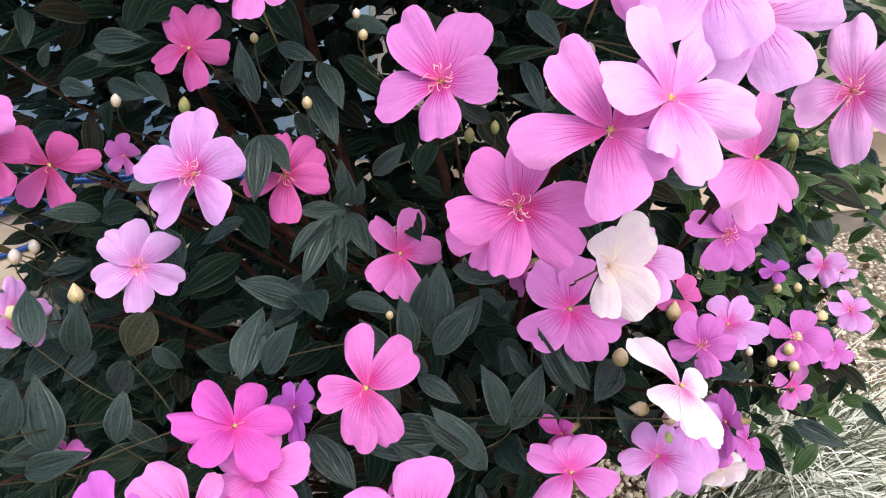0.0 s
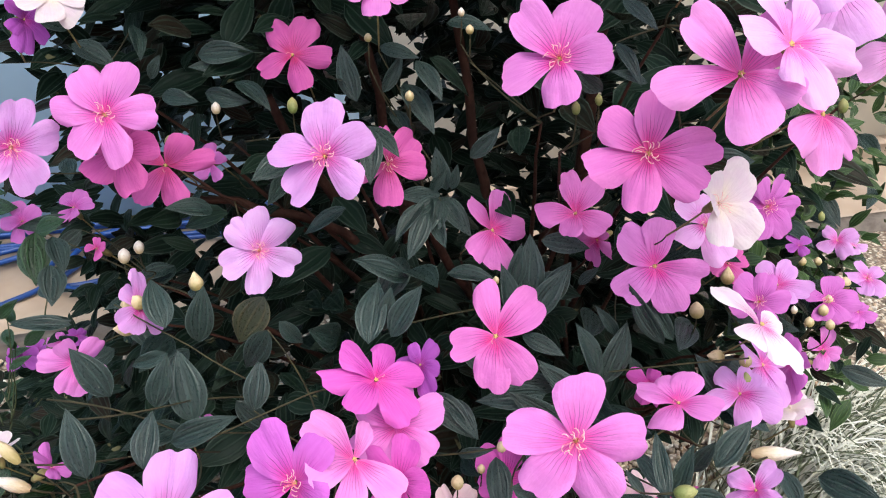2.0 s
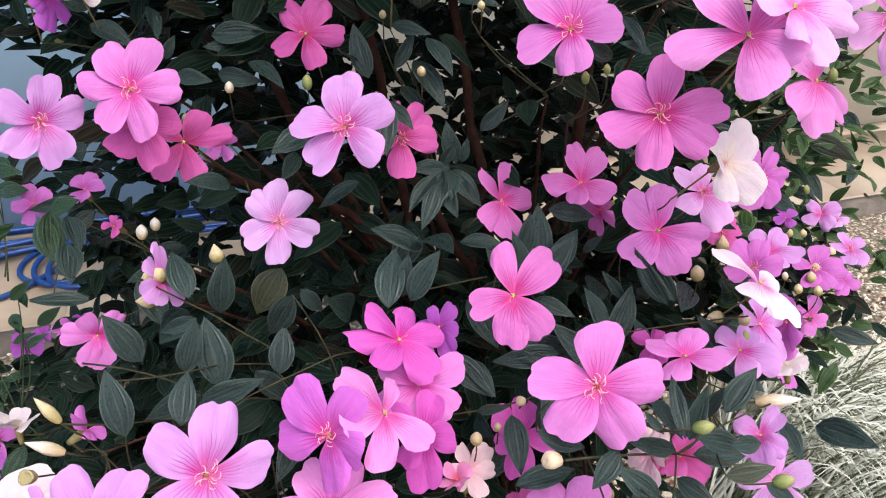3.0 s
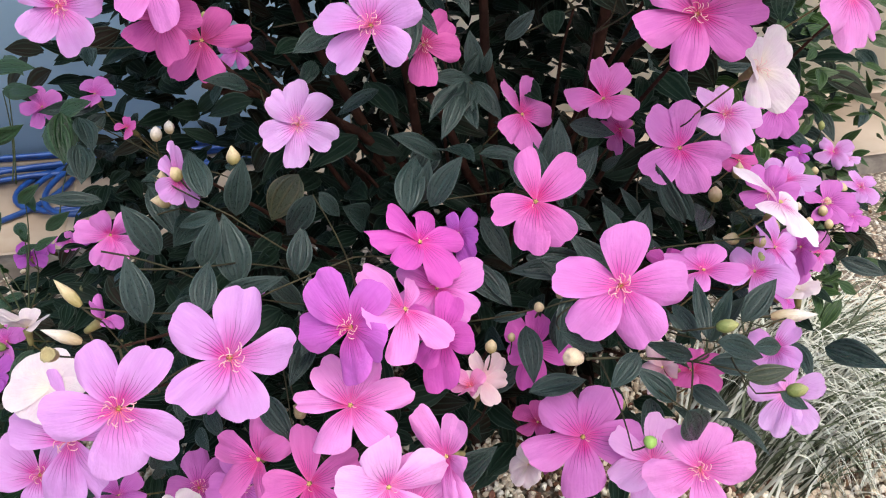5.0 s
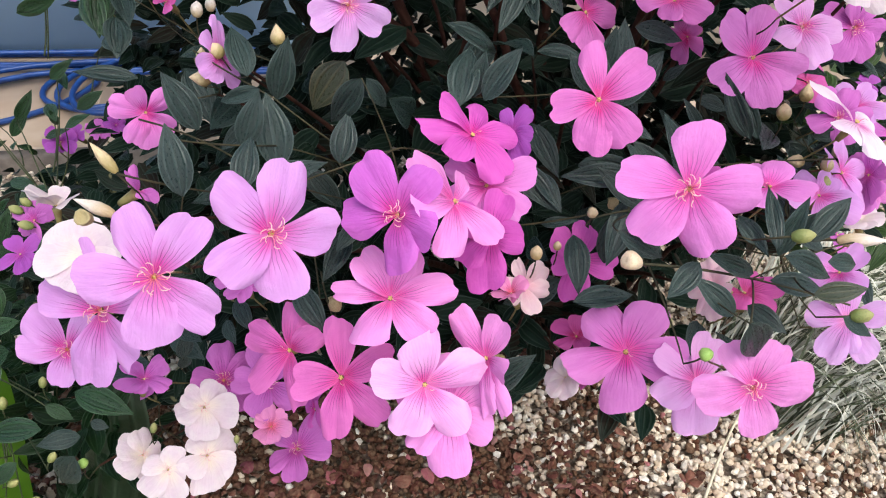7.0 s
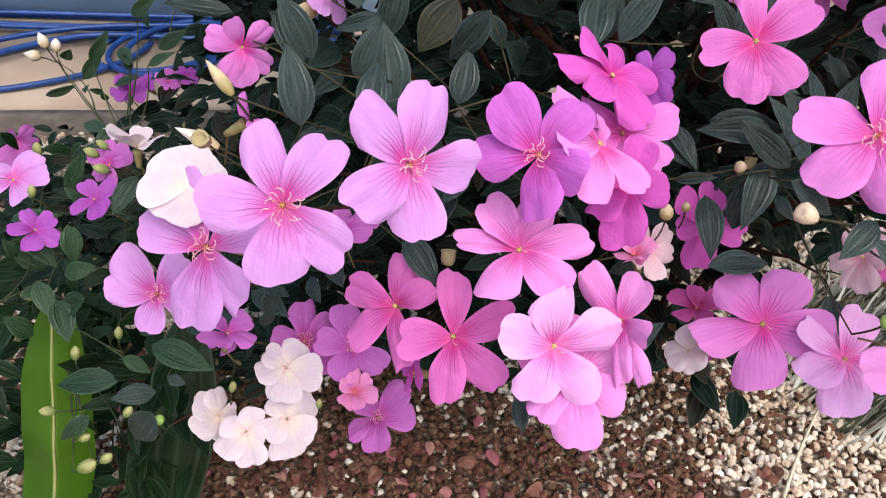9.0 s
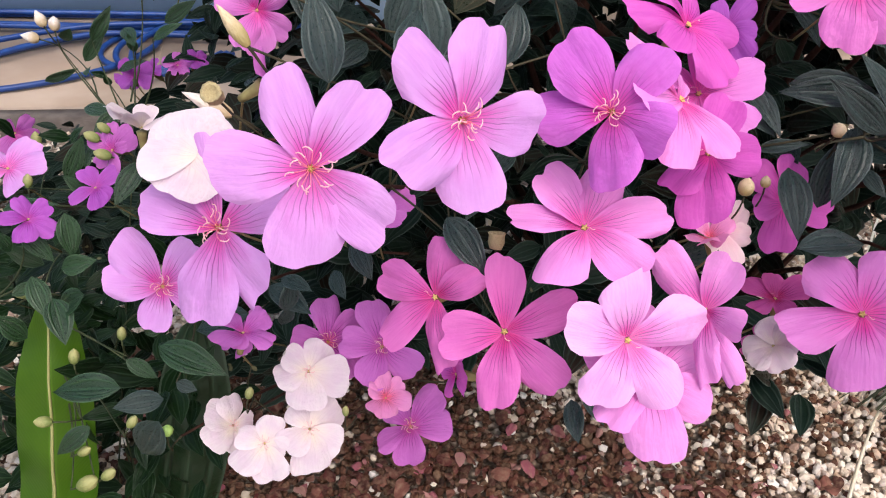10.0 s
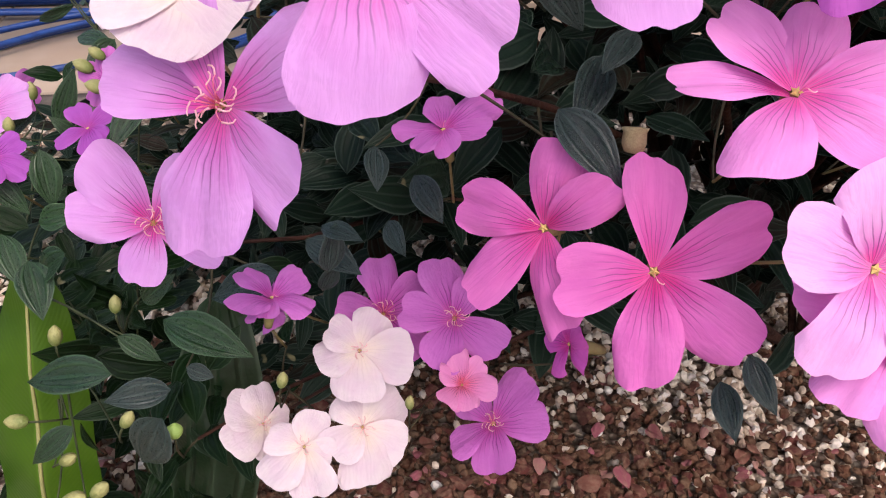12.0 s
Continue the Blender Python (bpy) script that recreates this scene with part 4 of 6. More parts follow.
leaf((-0.125, 0.418, 0.585), (-0.118, 0.422, 0.620), (0.11, -0.74, 0.66), 0.40)
leaf((-0.276, 0.378, 0.603), (-0.306, 0.382, 0.590), (0.25, -0.80, 0.55), 0.34)
leaf((0.033, 0.229, 0.585), (0.034, 0.262, 0.609), (-0.16, -0.67, 0.72), 0.26)
leaf((0.073, 0.286, 0.549), (0.082, 0.279, 0.579), (-0.22, -0.70, 0.68), 0.36)
leaf((0.085, 0.279, 0.558), (0.110, 0.291, 0.585), (-0.28, -0.66, 0.69), 0.44)
leaf((0.041, 0.239, 0.574), (0.050, 0.244, 0.612), (-0.21, -0.65, 0.73), 0.30)
leaf((0.049, 0.244, 0.570), (0.090, 0.250, 0.550), (-0.42, -0.50, 0.75), 0.36)
leaf((0.061, 0.267, 0.534), (0.103, 0.267, 0.528), (-0.23, -0.63, 0.74), 0.38)
leaf((0.058, 0.219, 0.585), (0.082, 0.224, 0.580), (-0.52, -0.64, 0.56), 0.46)
leaf((0.057, 0.217, 0.563), (0.083, 0.210, 0.574), (-0.23, -0.72, 0.65), 0.44, olive=True)
leaf((0.048, 0.267, 0.539), (0.009, 0.258, 0.561), (-0.33, -0.66, 0.67), 0.28)
leaf((0.024, 0.232, 0.533), (-0.002, 0.243, 0.554), (-0.18, -0.63, 0.76), 0.44)
leaf((0.016, 0.202, 0.553), (0.031, 0.206, 0.522), (-0.16, -0.64, 0.75), 0.66)
leaf((0.053, 0.268, 0.512), (0.072, 0.245, 0.509), (-0.45, -0.44, 0.77), 0.48)
leaf((0.002, 0.252, 0.558), (-0.019, 0.237, 0.542), (-0.16, -0.69, 0.71), 0.50)
leaf((-0.052, 0.256, 0.577), (-0.016, 0.259, 0.556), (-0.10, -0.69, 0.71), 0.36)
leaf((0.032, 0.280, 0.575), (0.041, 0.247, 0.568), (-0.23, -0.57, 0.79), 0.30)
leaf((0.104, 0.244, 0.523), (0.124, 0.236, 0.514), (-0.36, -0.58, 0.73), 0.42)
leaf((0.022, 0.236, 0.584), (0.013, 0.248, 0.593), (-0.42, -0.56, 0.72), 0.34)
leaf((-0.045, 0.362, 0.501), (-0.045, 0.321, 0.477), (-0.14, -0.67, 0.73), 0.42)
leaf((-0.052, 0.309, 0.478), (0.000, 0.325, 0.477), (-0.29, -0.50, 0.81), 0.34)
leaf((0.007, 0.478, 0.624), (0.049, 0.476, 0.616), (-0.16, -0.74, 0.65), 0.42)
leaf((-0.446, 0.361, 0.327), (-0.395, 0.343, 0.321), (0.28, -0.55, 0.78), 0.42)
leaf((-0.461, 0.323, 0.323), (-0.515, 0.331, 0.309), (0.28, -0.45, 0.85), 0.38)
leaf((-0.459, 0.335, 0.338), (-0.439, 0.334, 0.323), (0.41, -0.49, 0.77), 0.45)
leaf((-0.432, 0.305, 0.312), (-0.453, 0.307, 0.272), (0.23, -0.52, 0.82), 0.58)
leaf((-0.482, 0.311, 0.297), (-0.506, 0.301, 0.277), (0.38, -0.41, 0.83), 0.42)
leaf((-0.550, 0.411, 0.386), (-0.527, 0.404, 0.365), (0.38, -0.52, 0.76), 0.46)
leaf((-0.519, 0.418, 0.398), (-0.513, 0.405, 0.368), (0.45, -0.51, 0.73), 0.50)
leaf((-0.544, 0.372, 0.318), (-0.557, 0.364, 0.345), (0.50, -0.50, 0.70), 0.52)
leaf((-0.381, 0.365, 0.359), (-0.423, 0.371, 0.335), (0.33, -0.51, 0.80), 0.45)
leaf((-0.522, 0.401, 0.361), (-0.495, 0.397, 0.374), (0.43, -0.59, 0.68), 0.50)
leaf((-0.525, 0.385, 0.346), (-0.508, 0.355, 0.330), (0.36, -0.54, 0.76), 0.52)
leaf((-0.543, 0.397, 0.355), (-0.526, 0.374, 0.336), (0.42, -0.51, 0.75), 0.48)
leaf((-0.498, 0.377, 0.358), (-0.528, 0.389, 0.332), (0.17, -0.59, 0.79), 0.46)
leaf((-0.551, 0.381, 0.350), (-0.540, 0.397, 0.350), (0.47, -0.60, 0.65), 0.46)
leaf((-0.431, 0.343, 0.310), (-0.416, 0.340, 0.306), (0.09, -0.68, 0.73), 0.60)
leaf((-0.274, 0.600, 0.756), (-0.226, 0.587, 0.761), (0.03, -0.92, 0.39), 0.40)
leaf((-0.252, 0.604, 0.744), (-0.281, 0.591, 0.749), (-0.05, -0.91, 0.41), 0.35)
leaf((-0.324, 0.603, 0.782), (-0.312, 0.574, 0.762), (0.69, -0.50, 0.53), 0.40)
leaf((-0.315, 0.591, 0.739), (-0.303, 0.587, 0.760), (0.09, -0.92, 0.37), 0.40)
leaf((-0.139, 0.547, 0.726), (-0.150, 0.558, 0.771), (-0.16, -0.95, 0.28), 0.40)
leaf((-0.117, 0.538, 0.736), (-0.099, 0.540, 0.766), (0.53, -0.57, 0.63), 0.35)
leaf((-0.118, 0.543, 0.772), (-0.088, 0.524, 0.768), (0.45, -0.84, 0.31), 0.35)
leaf((-0.089, 0.542, 0.760), (-0.070, 0.512, 0.737), (0.23, -0.64, 0.73), 0.40)
leaf((-0.100, 0.551, 0.739), (-0.075, 0.516, 0.710), (0.44, -0.74, 0.51), 0.45)
leaf((-0.111, 0.554, 0.716), (-0.095, 0.527, 0.699), (0.38, -0.86, 0.34), 0.40)
leaf((-0.130, 0.505, 0.719), (-0.130, 0.467, 0.686), (0.13, -0.68, 0.73), 0.40)
leaf((-0.130, 0.510, 0.717), (-0.106, 0.485, 0.702), (0.56, -0.72, 0.41), 0.45)
leaf((-0.066, 0.522, 0.793), (-0.033, 0.505, 0.792), (0.43, -0.64, 0.63), 0.40)
leaf((-0.245, 0.598, 0.732), (-0.213, 0.572, 0.717), (0.62, -0.68, 0.40), 0.40)
leaf((-0.312, 0.605, 0.720), (-0.278, 0.588, 0.719), (0.51, -0.82, 0.25), 0.40)
leaf((-0.275, 0.610, 0.720), (-0.236, 0.591, 0.716), (0.15, -0.97, 0.21), 0.40)
leaf((-0.068, 0.512, 0.658), (-0.077, 0.518, 0.694), (-0.43, -0.77, 0.48), 0.45)
leaf((-0.064, 0.509, 0.660), (-0.059, 0.507, 0.682), (0.14, -0.83, 0.55), 0.40)
leaf((-0.073, 0.515, 0.653), (-0.108, 0.502, 0.659), (0.56, -0.69, 0.47), 0.35)
leaf((-0.076, 0.511, 0.652), (-0.102, 0.489, 0.644), (-0.23, -0.80, 0.56), 0.35)
leaf((-0.073, 0.509, 0.650), (-0.088, 0.481, 0.633), (-0.05, -0.77, 0.63), 0.38)
leaf((-0.072, 0.510, 0.649), (-0.076, 0.485, 0.636), (0.25, -0.84, 0.49), 0.40)
leaf((-0.068, 0.513, 0.644), (-0.056, 0.488, 0.630), (-0.31, -0.64, 0.70), 0.40)
leaf((-0.050, 0.497, 0.692), (-0.027, 0.495, 0.717), (0.19, -0.86, 0.47), 0.40)
leaf((0.027, 0.408, 0.770), (0.006, 0.402, 0.786), (-0.43, -0.88, 0.20), 0.45)
leaf((0.049, 0.453, 0.820), (0.068, 0.428, 0.806), (0.10, -0.63, 0.77), 0.40)
leaf((0.048, 0.455, 0.790), (0.060, 0.425, 0.770), (0.24, -0.95, 0.20), 0.30)
leaf((0.068, 0.440, 0.765), (0.040, 0.431, 0.778), (-0.32, -0.60, 0.73), 0.30)
leaf((0.219, 0.472, 0.821), (0.245, 0.456, 0.821), (-0.51, -0.64, 0.57), 0.30)
leaf((-0.093, 0.387, 0.546), (-0.062, 0.357, 0.525), (-0.24, -0.60, 0.76), 0.45)
leaf((-0.036, 0.418, 0.594), (-0.057, 0.419, 0.622), (-0.40, -0.49, 0.77), 0.42)
leaf((-0.024, 0.433, 0.578), (-0.029, 0.445, 0.623), (0.41, -0.50, 0.76), 0.42)
leaf((-0.008, 0.454, 0.575), (-0.002, 0.473, 0.633), (0.16, -0.53, 0.83), 0.42)
leaf((-0.006, 0.443, 0.571), (0.024, 0.452, 0.611), (-0.02, -0.84, 0.54), 0.42)
leaf((-0.072, 0.465, 0.605), (-0.033, 0.450, 0.607), (0.38, -0.42, 0.83), 0.42)
leaf((-0.018, 0.415, 0.575), (0.012, 0.395, 0.569), (-0.15, -0.48, 0.87), 0.40)
leaf((-0.011, 0.410, 0.582), (-0.025, 0.408, 0.605), (0.19, -0.55, 0.82), 0.40)
leaf((0.045, 0.412, 0.530), (0.029, 0.425, 0.577), (0.53, -0.60, 0.60), 0.45)
leaf((0.051, 0.417, 0.521), (0.073, 0.431, 0.570), (0.38, -0.41, 0.83), 0.45)
leaf((0.093, 0.406, 0.565), (0.063, 0.418, 0.612), (-0.67, -0.54, 0.51), 0.30)
leaf((0.135, 0.418, 0.521), (0.158, 0.415, 0.542), (0.41, -0.69, 0.60), 0.50)
leaf((0.031, 0.380, 0.519), (-0.006, 0.394, 0.567), (0.32, -0.56, 0.77), 0.38)
leaf((0.007, 0.363, 0.527), (-0.036, 0.366, 0.557), (-0.64, -0.52, 0.57), 0.35)
leaf((0.088, 0.422, 0.511), (0.075, 0.424, 0.541), (-0.26, -0.40, 0.88), 0.40)
leaf((0.229, 0.475, 0.521), (0.208, 0.471, 0.541), (-0.40, -0.77, 0.49), 0.45)
leaf((0.212, 0.454, 0.778), (0.214, 0.429, 0.765), (-0.71, -0.57, 0.41), 0.45)
leaf((-0.536, 0.624, 0.557), (-0.493, 0.615, 0.577), (0.59, -0.78, 0.18), 0.35)
leaf((-0.523, 0.664, 0.596), (-0.483, 0.646, 0.601), (0.03, -0.87, 0.50), 0.40)
leaf((-0.442, 0.583, 0.603), (-0.434, 0.544, 0.570), (0.55, -0.57, 0.61), 0.50)
leaf((-0.423, 0.555, 0.583), (-0.416, 0.523, 0.560), (0.49, -0.76, 0.43), 0.60)
leaf((-0.414, 0.615, 0.588), (-0.437, 0.591, 0.573), (0.52, -0.57, 0.63), 0.45)
leaf((-0.397, 0.507, 0.549), (-0.446, 0.501, 0.557), (0.06, -0.59, 0.80), 0.28)
leaf((-0.502, 0.640, 0.639), (-0.480, 0.615, 0.630), (0.48, -0.86, 0.18), 0.40)
leaf((-0.570, 0.639, 0.437), (-0.549, 0.641, 0.470), (0.52, -0.61, 0.60), 0.35)
leaf((-0.483, 0.582, 0.481), (-0.454, 0.576, 0.504), (-0.13, -0.93, 0.34), 0.35)
leaf((-0.508, 0.597, 0.504), (-0.483, 0.592, 0.527), (0.47, -0.60, 0.65), 0.35)
leaf((-0.556, 0.686, 0.434), (-0.541, 0.662, 0.426), (0.21, -0.79, 0.57), 0.50)
leaf((-0.082, 0.514, 0.657), (-0.111, 0.502, 0.659), (0.02, -0.92, 0.39), 0.40)
leaf((-0.081, 0.514, 0.656), (-0.068, 0.511, 0.679), (0.30, -0.80, 0.52), 0.40)
leaf((-0.083, 0.511, 0.653), (-0.083, 0.487, 0.642), (-0.35, -0.93, 0.12), 0.40)
leaf((-0.087, 0.503, 0.651), (-0.115, 0.477, 0.633), (-0.54, -0.54, 0.65), 0.38)
leaf((-0.086, 0.498, 0.646), (-0.103, 0.466, 0.620), (0.19, -0.60, 0.78), 0.38)
leaf((-0.080, 0.505, 0.642), (-0.073, 0.475, 0.623), (-0.49, -0.72, 0.49), 0.40)
leaf((-0.074, 0.519, 0.649), (-0.050, 0.486, 0.628), (-0.08, -0.66, 0.74), 0.40)
leaf((-0.021, 0.457, 0.591), (-0.011, 0.464, 0.629), (0.26, -0.77, 0.58), 0.42)
leaf((0.008, 0.455, 0.577), (0.028, 0.459, 0.613), (-0.07, -0.70, 0.71), 0.50)
leaf((0.042, 0.482, 0.578), (0.056, 0.476, 0.597), (-0.33, -0.59, 0.74), 0.40)
leaf((0.105, 0.417, 0.560), (0.076, 0.434, 0.607), (-0.15, -0.89, 0.42), 0.25)
leaf((0.066, 0.436, 0.555), (0.047, 0.439, 0.582), (-0.38, -0.51, 0.77), 0.30)
leaf((-0.004, 0.382, 0.543), (-0.058, 0.374, 0.546), (0.23, -0.76, 0.61), 0.35)
leaf((-0.078, 0.384, 0.542), (-0.059, 0.355, 0.527), (0.18, -0.77, 0.61), 0.40)
leaf((0.017, 0.362, 0.555), (-0.015, 0.366, 0.580), (-0.61, -0.61, 0.51), 0.35)
leaf((-0.015, 0.365, 0.472), (-0.008, 0.378, 0.518), (-0.42, -0.47, 0.78), 0.38)
leaf((0.187, 0.476, 0.535), (0.212, 0.462, 0.545), (-0.46, -0.83, 0.32), 0.40)
leaf((0.151, 0.402, 0.515), (0.123, 0.411, 0.550), (0.02, -0.80, 0.59), 0.35)
leaf((-0.004, 0.376, 0.524), (-0.022, 0.337, 0.492), (-0.07, -0.77, 0.64), 0.42)
leaf((-0.038, 0.410, 0.535), (0.013, 0.393, 0.539), (-0.54, -0.77, 0.33), 0.42)
leaf((0.010, 0.410, 0.510), (0.024, 0.410, 0.535), (-0.08, -0.59, 0.81), 0.40)
leaf((-0.075, 0.348, 0.519), (-0.052, 0.338, 0.530), (0.13, -0.74, 0.66), 0.30)
leaf((0.026, 0.398, 0.484), (0.033, 0.375, 0.477), (-0.63, -0.42, 0.65), 0.40)
leaf((-0.491, 0.506, 0.392), (-0.508, 0.474, 0.370), (0.06, -0.54, 0.84), 0.45)
leaf((-0.582, 0.451, 0.375), (-0.536, 0.442, 0.391), (0.16, -0.54, 0.83), 0.25)
leaf((-0.439, 0.336, 0.300), (-0.470, 0.323, 0.303), (0.43, -0.46, 0.78), 0.50)
leaf((-0.358, 0.380, 0.349), (-0.352, 0.384, 0.379), (0.54, -0.73, 0.42), 0.50)
leaf((-0.361, 0.388, 0.374), (-0.338, 0.372, 0.378), (0.42, -0.53, 0.74), 0.45)
leaf((-0.449, 0.350, 0.349), (-0.429, 0.346, 0.370), (0.22, -0.71, 0.66), 0.40)
leaf((-0.613, 0.539, 0.340), (-0.585, 0.537, 0.363), (0.13, -0.68, 0.72), 0.40)
leaf((-0.572, 0.560, 0.374), (-0.557, 0.556, 0.394), (-0.15, -0.58, 0.80), 0.40)
leaf((-0.575, 0.435, 0.348), (-0.582, 0.432, 0.368), (0.68, -0.50, 0.54), 0.50)
leaf((-0.525, 0.554, 0.410), (-0.538, 0.531, 0.400), (0.46, -0.54, 0.70), 0.50)
leaf((-0.567, 0.528, 0.356), (-0.550, 0.538, 0.395), (0.30, -0.91, 0.28), 0.35)
leaf((-0.542, 0.506, 0.357), (-0.557, 0.504, 0.376), (0.73, -0.50, 0.46), 0.45)
leaf((-0.559, 0.572, 0.404), (-0.529, 0.556, 0.409), (0.50, -0.63, 0.59), 0.40)
leaf((-0.603, 0.655, 0.430), (-0.591, 0.647, 0.444), (0.58, -0.64, 0.51), 0.60)
leaf((-0.583, 0.646, 0.414), (-0.561, 0.650, 0.445), (0.06, -0.98, 0.21), 0.35)
leaf((-0.545, 0.674, 0.415), (-0.549, 0.671, 0.434), (0.02, -0.68, 0.73), 0.50)
leaf((-0.579, 0.645, 0.409), (-0.577, 0.628, 0.409), (-0.13, -0.93, 0.34), 0.60)
leaf((-0.567, 0.650, 0.399), (-0.577, 0.639, 0.407), (0.70, -0.69, 0.19), 0.40)
leaf((-0.567, 0.654, 0.388), (-0.568, 0.646, 0.401), (-0.02, -0.63, 0.78), 0.50)
leaf((-0.639, 0.674, 0.378), (-0.602, 0.667, 0.395), (0.72, -0.66, 0.23), 0.25)
leaf((-0.582, 0.718, 0.375), (-0.551, 0.711, 0.392), (0.09, -0.62, 0.78), 0.30)
leaf((-0.480, 0.540, 0.483), (-0.455, 0.534, 0.501), (-0.10, -0.72, 0.69), 0.30)
leaf((0.083, 0.448, 0.557), (0.087, 0.432, 0.558), (-0.23, -0.55, 0.80), 0.50, olive=True)
leaf((0.150, 0.474, 0.575), (0.136, 0.466, 0.589), (-0.68, -0.55, 0.48), 0.40, olive=True)
leaf((0.157, 0.475, 0.561), (0.145, 0.466, 0.573), (0.03, -0.64, 0.77), 0.30, olive=True)
leaf((-0.252, 0.325, 0.475), (-0.229, 0.294, 0.458), (-0.19, -0.55, 0.81), 0.45)
leaf((-0.494, 0.581, 0.644), (-0.448, 0.564, 0.652), (0.34, -0.64, 0.69), 0.35)
leaf((-0.502, 0.627, 0.608), (-0.470, 0.612, 0.616), (-0.05, -0.70, 0.71), 0.35)
leaf((-0.453, 0.605, 0.593), (-0.420, 0.595, 0.610), (0.56, -0.51, 0.65), 0.50)
leaf((-0.452, 0.579, 0.597), (-0.432, 0.544, 0.570), (-0.22, -0.64, 0.74), 0.50)
leaf((-0.426, 0.578, 0.600), (-0.409, 0.547, 0.580), (0.55, -0.79, 0.27), 0.50)
leaf((-0.428, 0.548, 0.571), (-0.416, 0.526, 0.565), (-0.06, -0.84, 0.53), 0.80)
leaf((-0.426, 0.639, 0.589), (-0.482, 0.628, 0.587), (0.36, -0.82, 0.44), 0.30)
leaf((-0.511, 0.619, 0.504), (-0.493, 0.595, 0.497), (0.50, -0.52, 0.69), 0.40)
leaf((-0.402, 0.522, 0.544), (-0.454, 0.515, 0.549), (-0.25, -0.89, 0.38), 0.25)
leaf((-0.373, 0.401, 0.355), (-0.340, 0.379, 0.349), (0.26, -0.74, 0.62), 0.45)
leaf((-0.363, 0.386, 0.331), (-0.354, 0.384, 0.352), (0.44, -0.64, 0.62), 0.50)
leaf((-0.312, 0.398, 0.401), (-0.297, 0.372, 0.389), (-0.20, -0.76, 0.61), 0.50)
leaf((-0.328, 0.424, 0.355), (-0.318, 0.401, 0.347), (-0.35, -0.60, 0.72), 0.50)
leaf((-0.333, 0.406, 0.413), (-0.329, 0.381, 0.402), (0.35, -0.63, 0.69), 0.50)
leaf((-0.154, 0.326, 0.329), (-0.151, 0.299, 0.315), (-0.57, -0.43, 0.70), 0.50)
leaf((-0.148, 0.319, 0.354), (-0.140, 0.293, 0.341), (-0.42, -0.64, 0.64), 0.45)

# ---- buds ----
bud("white", (-0.264, 0.593, 0.711), (-0.00, 0.31, 0.95), 0.0109)
bud("green", (-0.191, 0.541, 0.727), (-0.00, 0.31, 0.95), 0.0134)
bud("cream", (-0.126, 0.513, 0.786), (-0.00, 0.31, 0.95), 0.0068)
bud("cream", (-0.096, 0.519, 0.738), (-0.00, 0.31, 0.95), 0.0088)
bud("white", (-0.056, 0.506, 0.804), (-0.00, 0.31, 0.95), 0.0066)
bud("cream", (-0.051, 0.493, 0.794), (-0.00, 0.31, 0.95), 0.0072)
bud("green", (0.016, 0.430, 0.752), (-0.00, 0.31, 0.95), 0.0095)
bud("green", (0.031, 0.428, 0.758), (-0.00, 0.31, 0.95), 0.0081)
bud("white", (0.074, 0.385, 0.818), (-0.00, 0.31, 0.95), 0.0086)
bud("cream", (-0.037, 0.432, 0.616), (-0.00, 0.31, 0.95), 0.0063)
bud("cream", (0.129, 0.435, 0.576), (-0.00, 0.31, 0.95), 0.0140)
bud("cream", (0.106, 0.380, 0.543), (-0.00, 0.31, 0.95), 0.0117)
bud("green", (0.159, 0.393, 0.534), (-0.00, 0.31, 0.95), 0.0152)
bud("cream", (-0.336, 0.479, 0.582), (-0.00, 0.31, 0.95), 0.0157)
bud("white", (-0.339, 0.545, 0.602), (-0.00, 0.31, 0.95), 0.0122)
bud("green", (-0.297, 0.549, 0.697), (-0.00, 0.31, 0.95), 0.0113)
bud("green", (0.217, 0.442, 0.742), (-0.00, 0.31, 0.95), 0.0112)
bud("cream", (0.326, 0.620, 0.508), (-0.00, 0.31, 0.95), 0.0104)
bud("cream", (0.357, 0.640, 0.495), (-0.00, 0.31, 0.95), 0.0099)
bud("cream", (0.322, 0.554, 0.499), (-0.00, 0.31, 0.95), 0.0126)
bud("cream", (0.296, 0.537, 0.486), (-0.00, 0.31, 0.95), 0.0110)
bud("white", (0.258, 0.507, 0.522), (-0.00, 0.31, 0.95), 0.0082)
bud("green", (0.346, 0.636, 0.553), (-0.00, 0.31, 0.95), 0.0109)
bud("cream", (0.161, 0.403, 0.547), (-0.00, 0.31, 0.95), 0.0121)
bud("white", (-0.385, 0.335, 0.532), (-0.93, 0.10, 0.36), 0.0290)
bud("cream", (-0.334, 0.458, 0.573), (-0.99, -0.09, 0.13), 0.0173)
bud("cream", (-0.321, 0.464, 0.594), (-0.60, 0.27, 0.76), 0.0136)
bud("white", (-0.347, 0.528, 0.603), (0.04, 0.32, 0.95), 0.0136)
bud("cream", (-0.275, 0.474, 0.605), (-0.13, 0.33, 0.93), 0.0164)
bud("cream", (-0.047, 0.324, 0.546), (-0.2, -0.5, 0.84), 0.0090)
bud("cream", (-0.076, 0.343, 0.497), (0.04, 0.32, 0.95), 0.0113)
bud("open", (-0.045, 0.241, 0.566), (-0.82, -0.35, 0.45), 0.0130)
bud("green", (0.037, 0.218, 0.603), (0.90, -0.25, 0.30), 0.0130)
bud("white", (0.140, 0.303, 0.543), (0.94, -0.27, 0.20), 0.0330)
bud("green", (0.116, 0.244, 0.525), (0.95, -0.1, 0.2), 0.0150)
bud("lime", (-0.003, 0.202, 0.529), (0.1, -0.4, 0.9), 0.0085)
bud("green", (0.021, 0.304, 0.465), (0.04, 0.32, 0.95), 0.0103)
